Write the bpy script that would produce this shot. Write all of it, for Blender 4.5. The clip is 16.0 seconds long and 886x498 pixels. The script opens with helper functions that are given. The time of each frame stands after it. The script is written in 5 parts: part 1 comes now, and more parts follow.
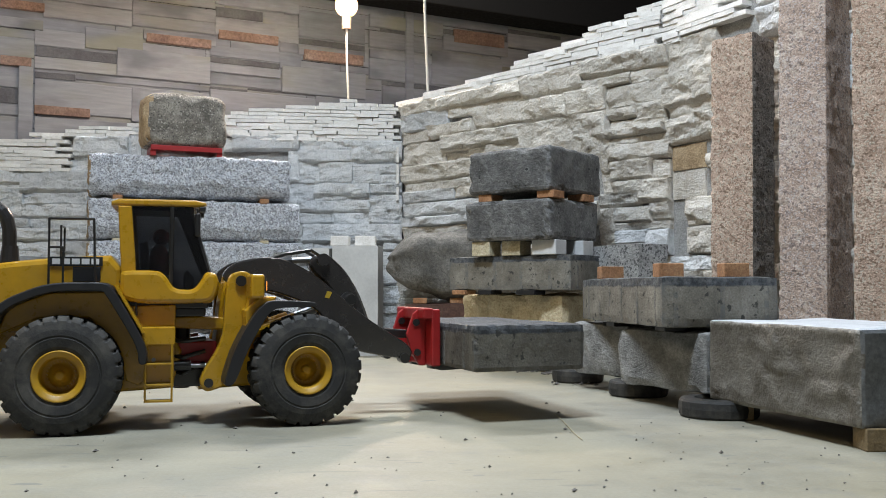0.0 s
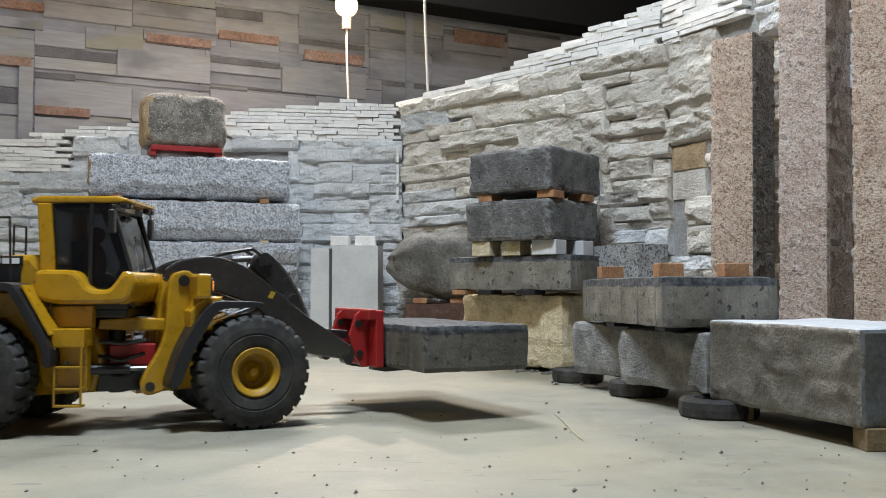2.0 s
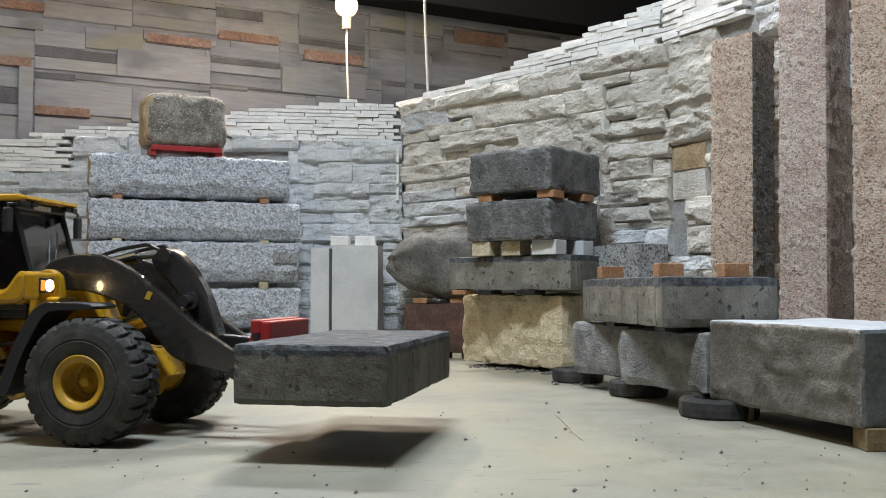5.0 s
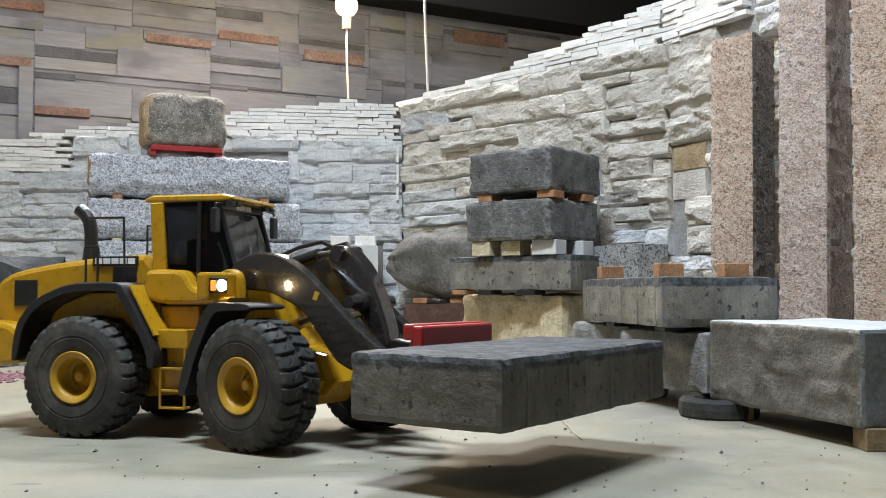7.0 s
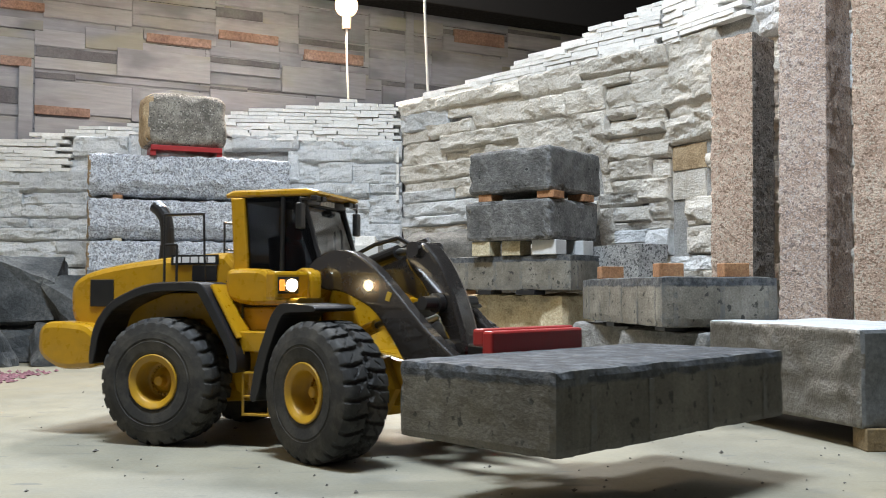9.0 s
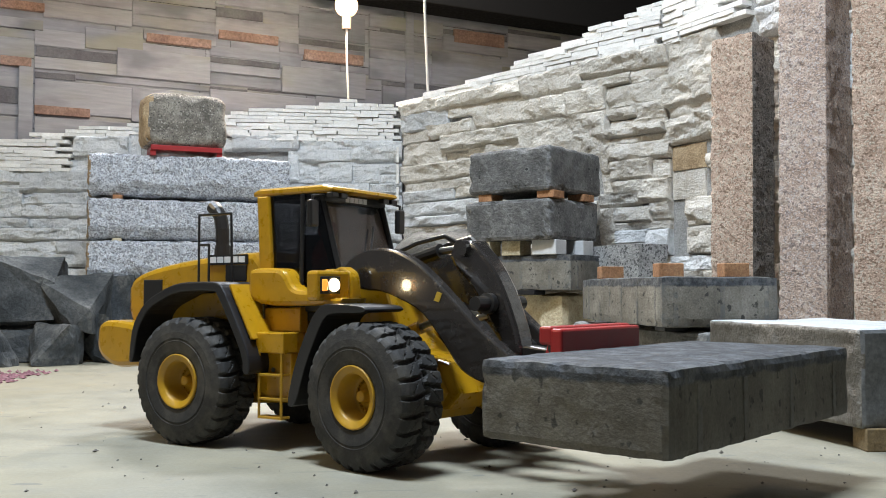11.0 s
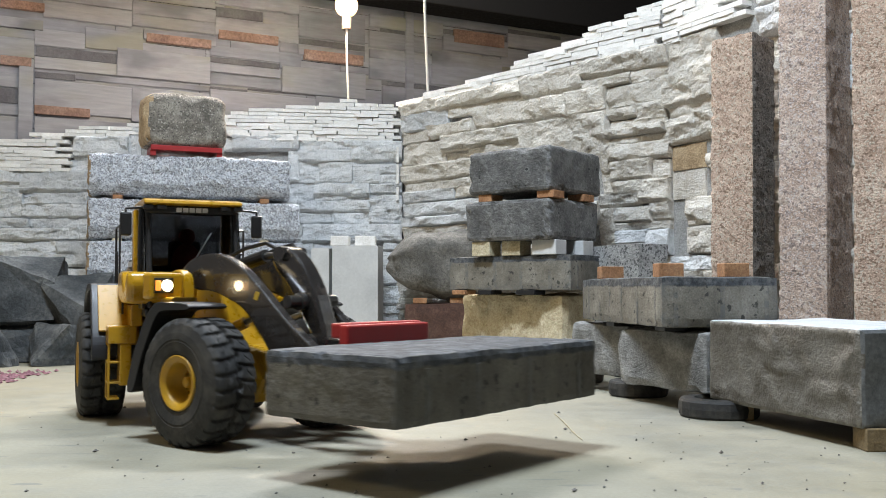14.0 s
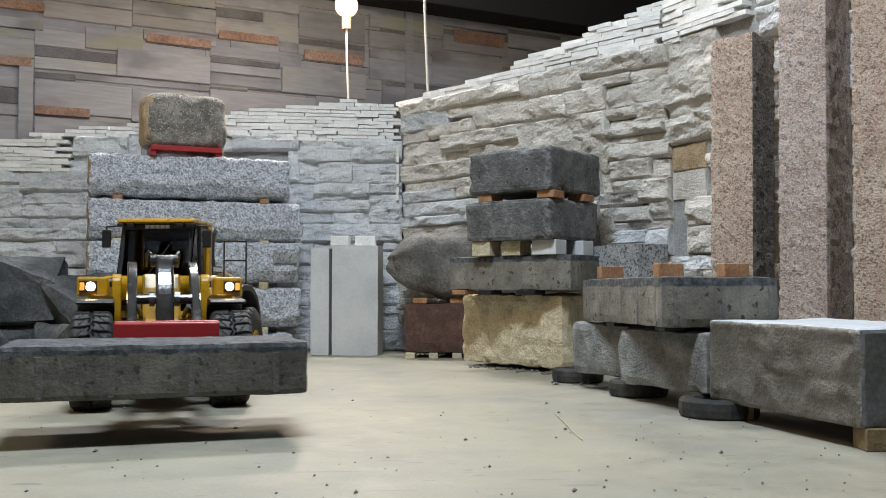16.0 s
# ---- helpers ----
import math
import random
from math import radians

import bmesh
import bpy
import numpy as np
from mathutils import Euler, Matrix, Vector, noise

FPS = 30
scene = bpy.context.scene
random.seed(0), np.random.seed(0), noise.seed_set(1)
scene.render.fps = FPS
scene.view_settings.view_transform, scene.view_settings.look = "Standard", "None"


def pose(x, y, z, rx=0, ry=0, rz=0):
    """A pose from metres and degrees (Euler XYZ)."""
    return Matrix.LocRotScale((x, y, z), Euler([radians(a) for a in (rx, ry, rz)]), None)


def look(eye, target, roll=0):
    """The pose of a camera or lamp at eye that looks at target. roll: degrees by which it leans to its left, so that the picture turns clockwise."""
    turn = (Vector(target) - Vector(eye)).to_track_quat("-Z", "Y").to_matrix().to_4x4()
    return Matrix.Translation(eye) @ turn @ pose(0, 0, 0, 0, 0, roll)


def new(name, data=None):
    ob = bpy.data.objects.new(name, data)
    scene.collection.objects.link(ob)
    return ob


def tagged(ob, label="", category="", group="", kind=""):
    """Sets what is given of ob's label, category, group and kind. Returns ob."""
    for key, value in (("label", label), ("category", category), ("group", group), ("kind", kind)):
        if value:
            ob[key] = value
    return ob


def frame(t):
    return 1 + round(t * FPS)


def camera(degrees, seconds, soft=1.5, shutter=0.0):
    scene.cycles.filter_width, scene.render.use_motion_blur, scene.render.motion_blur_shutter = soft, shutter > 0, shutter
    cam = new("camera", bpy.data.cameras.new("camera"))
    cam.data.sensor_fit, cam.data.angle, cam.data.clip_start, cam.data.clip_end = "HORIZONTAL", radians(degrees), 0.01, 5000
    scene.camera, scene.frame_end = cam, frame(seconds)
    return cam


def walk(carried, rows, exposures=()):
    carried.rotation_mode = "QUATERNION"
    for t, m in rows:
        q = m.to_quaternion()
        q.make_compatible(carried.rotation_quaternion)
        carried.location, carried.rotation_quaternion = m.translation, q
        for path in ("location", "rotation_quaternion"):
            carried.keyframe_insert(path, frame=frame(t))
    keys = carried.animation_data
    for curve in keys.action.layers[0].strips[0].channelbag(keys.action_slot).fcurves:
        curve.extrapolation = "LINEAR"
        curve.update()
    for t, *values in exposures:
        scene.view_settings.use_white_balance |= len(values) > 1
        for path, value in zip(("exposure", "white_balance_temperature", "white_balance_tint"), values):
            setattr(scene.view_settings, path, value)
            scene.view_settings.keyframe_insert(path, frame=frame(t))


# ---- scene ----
cam = camera(50.0, 16.0, soft=0.95, shutter=0.5)
EYE_Z = 0.148
CAM_POSE = pose(0, 0, EYE_Z, 90 + 2.42, 0, 0)
walk(cam, [(0.0, CAM_POSE), (16.0, CAM_POSE)], exposures=[(0.0, 0.0), (4.0, -0.08), (6.5, 0.0), (7.0, 0.2), (9.0, 0.3), (12.5, 0.3), (14.0, 0.27), (15.3, -0.1), (16.0, -0.1)])

# ---- light ----
world = bpy.data.worlds.new("room_air")
scene.world = world
world.use_nodes = True
world.node_tree.nodes["Background"].inputs[0].default_value = (0.85, 0.92, 1.0, 1)
world.node_tree.nodes["Background"].inputs[1].default_value = 0.02


def area_lamp(name, x, y, z, sx, sy, watts, colour, target):
    data = bpy.data.lights.new(name, "AREA")
    data.shape, data.size, data.size_y, data.energy, data.color = "RECTANGLE", sx, sy, watts, colour
    ob = new(name, data)
    ob.matrix_world = look((x, y, z), target)
    return ob


CEILING_Z = 2.1
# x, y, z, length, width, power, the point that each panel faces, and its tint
LAMPS = ((-0.18, 0.62, 1.65, 0.44, 0.22, 43.0, (-0.14, 0.85, 0), (0.785, 0.905, 1.045)),
         # soft fill added at the far left; no such panel is known there
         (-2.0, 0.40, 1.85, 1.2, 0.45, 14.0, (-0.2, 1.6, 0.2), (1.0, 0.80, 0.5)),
         # added over the back to brighten the boards and wall tops
         (-0.30, 2.50, 1.95, 0.7, 0.2, 58.0, (-0.30, 2.70, 0), (0.91, 0.93, 0.965)))
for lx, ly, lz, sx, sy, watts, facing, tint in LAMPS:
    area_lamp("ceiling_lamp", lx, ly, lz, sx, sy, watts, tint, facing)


# ---- materials ----
def tree_of(name):
    m = bpy.data.materials.new(name)
    m.use_nodes = True
    nt = m.node_tree
    return m, nt, nt.nodes["Principled BSDF"]


def node(nt, kind, **values):
    n = nt.nodes.new(kind)
    for key, value in values.items():
        n.inputs[key.replace("_", " ")].default_value = value
    return n


def ramp(nt, src, stops):
    r = nt.nodes.new("ShaderNodeValToRGB")
    e = r.color_ramp.elements
    while len(e) < len(stops):
        e.new(0.5)
    for el, (p, c) in zip(e, stops):
        el.position, el.color = p, (*c, 1) if len(c) == 3 else c
    nt.links.new(src, r.inputs[0])
    return r.outputs[0]


def mix(nt, fac, a, b, mode="MIX"):
    n = nt.nodes.new("ShaderNodeMix")
    n.data_type, n.blend_type = "RGBA", mode
    for sock, v in ((n.inputs[0], fac), (n.inputs[6], a), (n.inputs[7], b)):
        if isinstance(v, bpy.types.NodeSocket):
            nt.links.new(v, sock)
        else:
            sock.default_value = v if isinstance(v, (int, float)) else (*v, 1)
    return n.outputs[2]


def noise_of(nt, coords, scale, detail=6, rough=0.6, stretch=(1, 1, 1)):
    mp = nt.nodes.new("ShaderNodeMapping")
    mp.inputs["Scale"].default_value = stretch
    nt.links.new(coords, mp.inputs[0])
    n = node(nt, "ShaderNodeTexNoise", Scale=scale, Detail=detail, Roughness=rough)
    nt.links.new(mp.outputs[0], n.inputs[0])
    return n.outputs[0]


def coords_of(nt, world_space=False):
    if world_space:
        return nt.nodes.new("ShaderNodeNewGeometry").outputs["Position"]
    tc = nt.nodes.new("ShaderNodeTexCoord").outputs["Object"]
    rnd = nt.nodes.new("ShaderNodeObjectInfo").outputs["Random"]
    mul = nt.nodes.new("ShaderNodeMath")
    mul.operation = "MULTIPLY"
    mul.inputs[1].default_value = 7.3
    nt.links.new(rnd, mul.inputs[0])
    add = nt.nodes.new("ShaderNodeVectorMath")
    add.operation = "ADD"
    nt.links.new(tc, add.inputs[0])
    nt.links.new(mul.outputs[0], add.inputs[1])
    return add.outputs[0]


def bump(nt, bsdf, height, strength, dist):
    b = nt.nodes.new("ShaderNodeBump")
    b.inputs["Strength"].default_value, b.inputs["Distance"].default_value = strength, dist
    nt.links.new(height, b.inputs["Height"])
    nt.links.new(b.outputs[0], bsdf.inputs["Normal"])


def edge_wear(nt, co):
    """Where edges are rubbed and chipped."""
    pt = nt.nodes.new("ShaderNodeNewGeometry").outputs["Pointiness"]
    rub = ramp(nt, pt, [(0.515, (0, 0, 0)), (0.58, (0.9, 0.9, 0.9))])
    return mix(nt, 1.0, rub, ramp(nt, noise_of(nt, co, 120, 4, 0.6), [(0.4, (0.1, 0.1, 0.1)), (0.6, (1, 1, 1))]), "MULTIPLY")


def stone_mat(name, dark, mid, light, scale=60, grain=400, speck=None, rough=0.85, relief=0.6, spread=0.25, world_space=False, edge=None, mottle=0.55):
    """A stone: stains at one scale, grain at another, and specks where the stone has crystals."""
    m, nt, b = tree_of(name)
    co = coords_of(nt, world_space)
    big = noise_of(nt, co, scale, 8, 0.65)
    fine = noise_of(nt, co, grain, 4, 0.7)
    col = ramp(nt, big, [(0.32, dark), (0.5, mid), (0.68, light)])
    col = mix(nt, mottle, col, ramp(nt, fine, [(0.3, (0.2, 0.2, 0.2)), (0.7, (0.85, 0.85, 0.85))]), "OVERLAY")
    if speck:
        for s, lo, c in speck:
            v = node(nt, "ShaderNodeTexVoronoi", Scale=s)
            nt.links.new(co, v.inputs["Vector"])
            sep = nt.nodes.new("ShaderNodeSeparateColor")
            nt.links.new(v.outputs["Color"], sep.inputs[0])
            col = mix(nt, ramp(nt, sep.outputs[0], [(lo, (0, 0, 0)), (lo + 0.03, (1, 1, 1))]), col, c)
    if edge:
        col = mix(nt, edge_wear(nt, co), col, edge)
    if spread:
        rnd = nt.nodes.new("ShaderNodeObjectInfo").outputs["Random"]
        lum = ramp(nt, rnd, [(0, (1 - spread,) * 3), (1, (1, 1, 1))])
        col = mix(nt, 1.0, col, lum, "MULTIPLY")
    nt.links.new(col, b.inputs["Base Color"])
    b.inputs["Roughness"].default_value = rough
    hsum = nt.nodes.new("ShaderNodeMath")
    hsum.operation = "ADD"
    nt.links.new(big, hsum.inputs[0])
    nt.links.new(fine, hsum.inputs[1])
    bump(nt, b, hsum.outputs[0], relief, 0.006)
    return m


def plain_mat(name, colour, rough=0.4, metal=0.0, coat=0.0, wear=0.12, scale=90, relief=0.05, dust=None):
    m, nt, b = tree_of(name)
    co = coords_of(nt)
    n = noise_of(nt, co, scale, 6, 0.6)
    col = mix(nt, 1.0, colour, ramp(nt, n, [(0.3, (1 - wear,) * 3), (0.7, (1, 1, 1))]), "MULTIPLY")
    if dust:
        amount, tint = dust
        col = mix(nt, ramp(nt, noise_of(nt, co, scale * 0.4, 8, 0.7), [(0.45, (0, 0, 0)), (0.75, (amount,) * 3)]), col, tint)
    nt.links.new(col, b.inputs["Base Color"])
    nt.links.new(ramp(nt, n, [(0.3, (rough * 0.8,) * 3), (0.7, (min(1, rough * 1.2),) * 3)]), b.inputs["Roughness"])
    b.inputs["Metallic"].default_value = metal
    b.inputs["Coat Weight"].default_value = coat
    bump(nt, b, noise_of(nt, co, scale * 5, 3), relief, 0.001)
    return m


def glow_mat(name, colour, power):
    m, nt, b = tree_of(name)
    b.inputs["Emission Color"].default_value = (*colour, 1)
    b.inputs["Emission Strength"].default_value = power
    b.inputs["Base Color"].default_value = (*colour, 1)
    return m


def floor_mat():
    m, nt, b = tree_of("worn_concrete")
    co = coords_of(nt, True)
    big = noise_of(nt, co, 3.2, 8, 0.62)
    mid = noise_of(nt, co, 16, 8, 0.7)
    fine = noise_of(nt, co, 260, 4, 0.7)
    col = ramp(nt, big, [(0.35, (0.15, 0.151, 0.132)), (0.5, (0.203, 0.199, 0.168)), (0.66, (0.262, 0.243, 0.187))])
    col = mix(nt, 0.45, col, ramp(nt, mid, [(0.3, (0.30, 0.30, 0.28)), (0.7, (0.72, 0.71, 0.67))]), "OVERLAY")
    col = mix(nt, 0.25, col, ramp(nt, fine, [(0.3, (0.2, 0.2, 0.2)), (0.7, (0.85, 0.85, 0.85))]), "OVERLAY")
    streak = noise_of(nt, co, 22, 6, 0.6, (0.25, 1.6, 1))
    col = mix(nt, ramp(nt, streak, [(0.62, (0, 0, 0)), (0.72, (0.35, 0.35, 0.35))]), col, (0.26, 0.23, 0.17))
    pits = noise_of(nt, co, 75, 3, 0.5)
    col = mix(nt, ramp(nt, pits, [(0.68, (0, 0, 0)), (0.73, (0.6, 0.6, 0.6))]), col, (0.2, 0.18, 0.14))
    patch = noise_of(nt, co, 1.7, 5, 0.6)
    col = mix(nt, ramp(nt, patch, [(0.36, (0, 0, 0)), (0.6, (0.7, 0.7, 0.7))]), col, (0.29, 0.256, 0.174))
    chips = noise_of(nt, co, 38, 2, 0.4, (0.7, 1.5, 1))
    col = mix(nt, ramp(nt, chips, [(0.70, (0, 0, 0)), (0.715, (0.8, 0.8, 0.8))]), col, (0.17, 0.165, 0.14))
    scuff = noise_of(nt, co, 60, 3, 0.5, (0.12, 1.0, 1))
    col = mix(nt, ramp(nt, scuff, [(0.67, (0, 0, 0)), (0.7, (0.55, 0.55, 0.55))]), col, (0.15, 0.145, 0.125))
    blot = noise_of(nt, co, 9, 6, 0.7)
    col = mix(nt, ramp(nt, blot, [(0.56, (0, 0, 0)), (0.68, (0.45, 0.45, 0.45))]), col, (0.19, 0.19, 0.17))
    nt.links.new(col, b.inputs["Base Color"])
    b.inputs["Roughness"].default_value = 0.62
    nt.links.new(ramp(nt, mid, [(0.3, (0.45,) * 3), (0.7, (0.75,) * 3)]), b.inputs["Roughness"])
    bump(nt, b, mid, 0.25, 0.003)
    return m


def plank_mat():
    """Grey weathered wood with soft dark, bluish and olive stains."""
    m, nt, b = tree_of("weathered_boards")
    co = coords_of(nt)
    rnd = nt.nodes.new("ShaderNodeObjectInfo").outputs["Random"]
    tone = ramp(nt, rnd, [(0.0, (0.215, 0.225, 0.26)), (0.25, (0.265, 0.275, 0.315)), (0.5, (0.30, 0.308, 0.34)), (0.75, (0.25, 0.256, 0.285)), (1.0, (0.32, 0.325, 0.35))])
    grain = noise_of(nt, co, 11, 8, 0.65, (1, 9, 9))
    cloud = noise_of(nt, co, 4.5, 3, 0.5, (1, 2, 2))
    col = mix(nt, 0.28, tone, ramp(nt, grain, [(0.3, (0.25, 0.25, 0.25)), (0.7, (0.75, 0.75, 0.75))]), "OVERLAY")
    col = mix(nt, ramp(nt, cloud, [(0.5, (0, 0, 0)), (0.68, (0.75, 0.75, 0.75))]), col, (0.13, 0.132, 0.155))
    olive = noise_of(nt, co, 3.1, 2, 0.4, (1, 2, 2.4))
    col = mix(nt, ramp(nt, olive, [(0.58, (0, 0, 0)), (0.7, (0.55, 0.55, 0.55))]), col, (0.26, 0.255, 0.17))
    nt.links.new(col, b.inputs["Base Color"])
    b.inputs["Roughness"].default_value = 0.8
    bump(nt, b, grain, 0.25, 0.003)
    return m


CONCRETE = floor_mat()
BOARD = plank_mat()
# dark colour stands in for the shade below overhanging boards
BOARD_SHADE = stone_mat("painted_board_shade", (0.10, 0.10, 0.115), (0.14, 0.14, 0.155), (0.19, 0.19, 0.20), 9, 120, relief=0.25, mottle=0.25)
BOARD_RED = stone_mat("rusty_orange_boards", (0.22, 0.135, 0.105), (0.31, 0.195, 0.155), (0.38, 0.26, 0.215), 14, 120, relief=0.2)
SPLIT_GREY = stone_mat("split_face_grey_stone", (0.58, 0.595, 0.60), (0.74, 0.75, 0.75), (0.84, 0.85, 0.845), 22, 200, spread=0.2, relief=1.0)
SPLIT_CREAM = stone_mat("split_face_cream_stone", (0.57, 0.52, 0.44), (0.74, 0.69, 0.605), (0.84, 0.805, 0.735), 22, 200, spread=0.2, relief=1.0)
SLIP = stone_mat("pale_brick_slips", (0.70, 0.68, 0.64), (0.82, 0.80, 0.76), (0.88, 0.87, 0.83), 30, 300, spread=0.15, relief=0.3)
MORTAR = stone_mat("grey_joint", (0.25, 0.25, 0.24), (0.33, 0.325, 0.31), (0.42, 0.415, 0.40), 40, 300, spread=0)


def paver_mat(name, k):
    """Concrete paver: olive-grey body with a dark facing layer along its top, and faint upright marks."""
    m, nt, b = tree_of(name)
    co = coords_of(nt)
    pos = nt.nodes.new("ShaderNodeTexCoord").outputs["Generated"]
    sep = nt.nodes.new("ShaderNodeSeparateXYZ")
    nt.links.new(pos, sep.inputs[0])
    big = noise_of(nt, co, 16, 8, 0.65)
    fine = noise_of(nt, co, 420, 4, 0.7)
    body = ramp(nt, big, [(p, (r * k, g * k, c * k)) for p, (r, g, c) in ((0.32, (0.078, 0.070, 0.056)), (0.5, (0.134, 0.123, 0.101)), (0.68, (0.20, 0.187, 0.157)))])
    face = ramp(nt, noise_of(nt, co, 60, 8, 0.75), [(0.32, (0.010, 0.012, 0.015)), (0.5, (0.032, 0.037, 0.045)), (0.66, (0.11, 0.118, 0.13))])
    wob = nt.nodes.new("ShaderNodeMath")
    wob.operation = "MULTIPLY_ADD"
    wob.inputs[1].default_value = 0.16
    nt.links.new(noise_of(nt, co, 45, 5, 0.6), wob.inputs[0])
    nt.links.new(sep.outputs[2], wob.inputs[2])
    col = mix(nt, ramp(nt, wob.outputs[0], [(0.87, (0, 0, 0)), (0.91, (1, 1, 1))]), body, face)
    marks = noise_of(nt, co, 26, 5, 0.7, (1, 1, 0.12))
    col = mix(nt, 0.3, col, ramp(nt, marks, [(0.35, (0.25, 0.25, 0.25)), (0.68, (0.75, 0.75, 0.74))]), "OVERLAY")
    col = mix(nt, 0.4, col, ramp(nt, fine, [(0.3, (0.2, 0.2, 0.2)), (0.7, (0.85, 0.85, 0.85))]), "OVERLAY")
    pits = noise_of(nt, co, 110, 3, 0.5)
    col = mix(nt, ramp(nt, pits, [(0.62, (0, 0, 0)), (0.67, (0.85, 0.85, 0.85))]), col, (0.02, 0.02, 0.018))
    streaks = noise_of(nt, co, 55, 3, 0.5, (1, 1, 0.05))
    col = mix(nt, ramp(nt, streaks, [(0.64, (0, 0, 0)), (0.74, (0.4, 0.4, 0.4))]), col, (0.16, 0.152, 0.125))
    col = mix(nt, edge_wear(nt, co), col, (0.12, 0.12, 0.115))
    nt.links.new(col, b.inputs["Base Color"])
    b.inputs["Roughness"].default_value = 0.75
    bump(nt, b, noise_of(nt, co, 190, 5, 0.75), 0.55, 0.003)
    return m


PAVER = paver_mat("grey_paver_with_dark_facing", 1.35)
# same paver, body darkened for the shade on the carried slab's front
PAVER_CARRIED = paver_mat("shaded_paver_with_dark_facing", 0.72)
BASALT_BLUE = stone_mat("blue_black_tumbled_stone", (0.066, 0.065, 0.063), (0.115, 0.113, 0.109), (0.19, 0.187, 0.18), 30, 220, [(230, 0.985, (0.012, 0.012, 0.013)), (340, 0.98, (0.22, 0.22, 0.215))], spread=0.2, relief=0.55, edge=(0.28, 0.28, 0.275))
DARKROCK = stone_mat("dark_slate_rubble", (0.03, 0.036, 0.04), (0.058, 0.064, 0.068), (0.11, 0.116, 0.118), 18, 200, spread=0.3, relief=0.5, edge=(0.2, 0.2, 0.19))
GRANITE = stone_mat("grey_speckled_granite", (0.46, 0.485, 0.535), (0.62, 0.645, 0.70), (0.75, 0.775, 0.82), 60, 300, [(300, 0.80, (0.31, 0.315, 0.34)), (260, 0.72, (0.80, 0.82, 0.86)), (600, 0.80, (0.25, 0.255, 0.28))], spread=0.06, relief=1.0)
GRANITE_DK = stone_mat("weathered_granite", (0.085, 0.075, 0.062), (0.25, 0.226, 0.19), (0.45, 0.41, 0.35), 26, 300, [(480, 0.9, (0.10, 0.09, 0.08)), (420, 0.92, (0.5, 0.46, 0.40))], spread=0, relief=1.0)
PINK = stone_mat("pink_bush_hammered_granite", (0.44, 0.325, 0.255), (0.56, 0.425, 0.345), (0.64, 0.52, 0.44), 30, 380, [(320, 0.8, (0.33, 0.26, 0.23)), (420, 0.82, (0.6, 0.52, 0.48))], spread=0.12, relief=0.8)
PINK_TAN = stone_mat("tan_bush_hammered_granite", (0.44, 0.305, 0.225), (0.58, 0.42, 0.32), (0.66, 0.51, 0.40), 30, 380, [(330, 0.78, (0.33, 0.225, 0.16)), (420, 0.82, (0.6, 0.51, 0.41))], spread=0.1, relief=0.9)
GRANITE_DARK = stone_mat("dark_rough_granite", (0.12, 0.105, 0.09), (0.19, 0.165, 0.14), (0.27, 0.24, 0.21), 40, 300, [(300, 0.8, (0.09, 0.08, 0.07))], spread=0, relief=1.0)
BEIGE = stone_mat("beige_rough_sandstone", (0.54, 0.44, 0.27), (0.66, 0.55, 0.36), (0.78, 0.68, 0.48), 70, 260, spread=0, relief=0.9)
BLOCK_GREY = stone_mat("weathered_grey_block", (0.115, 0.113, 0.107), (0.21, 0.207, 0.197), (0.33, 0.326, 0.31), 26, 320, spread=0.1, relief=0.8, edge=(0.32, 0.32, 0.31))
TAN = stone_mat("tan_weathered_granite", (0.26, 0.18, 0.1), (0.4, 0.29, 0.17), (0.52, 0.41, 0.27), 40, 300, spread=0, relief=0.6)
PALE_TOP = stone_mat("pale_top_face", (0.42, 0.44, 0.46), (0.5, 0.52, 0.54), (0.58, 0.6, 0.62), 25, 260, spread=0, relief=0.1, rough=0.5, mottle=0.2)
GREY_ROUGH = stone_mat("mid_grey_rough_stone", (0.25, 0.25, 0.246), (0.36, 0.36, 0.353), (0.47, 0.47, 0.46), 40, 300, [(330, 0.78, (0.12, 0.12, 0.12))], spread=0, relief=0.9)
MARBLE = stone_mat("pale_honed_stone", (0.46, 0.46, 0.45), (0.54, 0.54, 0.53), (0.6, 0.6, 0.58), 9, 200, spread=0.05, relief=0.04, mottle=0.12)
ROCK_BROWN = stone_mat("brown_grey_boulder", (0.075, 0.07, 0.06), (0.12, 0.113, 0.1), (0.175, 0.166, 0.15), 16, 160, spread=0, relief=0.7)
RUST = stone_mat("rust_brown_block", (0.045, 0.023, 0.016), (0.075, 0.037, 0.026), (0.115, 0.062, 0.045), 26, 200, spread=0, relief=0.3)
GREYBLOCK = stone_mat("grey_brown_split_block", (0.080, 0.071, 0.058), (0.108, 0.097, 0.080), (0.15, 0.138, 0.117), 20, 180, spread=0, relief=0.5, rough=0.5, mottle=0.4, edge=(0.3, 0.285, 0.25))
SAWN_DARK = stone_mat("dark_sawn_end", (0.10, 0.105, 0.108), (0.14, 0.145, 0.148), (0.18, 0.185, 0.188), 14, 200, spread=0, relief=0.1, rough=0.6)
OLDWOOD = stone_mat("brown_timber", (0.16, 0.11, 0.05), (0.24, 0.17, 0.085), (0.31, 0.23, 0.13), 50, 300, relief=0.2)
TIMBER = stone_mat("orange_timber", (0.26, 0.12, 0.05), (0.36, 0.18, 0.085), (0.45, 0.26, 0.13), 50, 300, relief=0.2)
PALEWOOD = stone_mat("pale_timber", (0.4, 0.33, 0.2), (0.52, 0.45, 0.3), (0.62, 0.56, 0.42), 50, 300, relief=0.2)
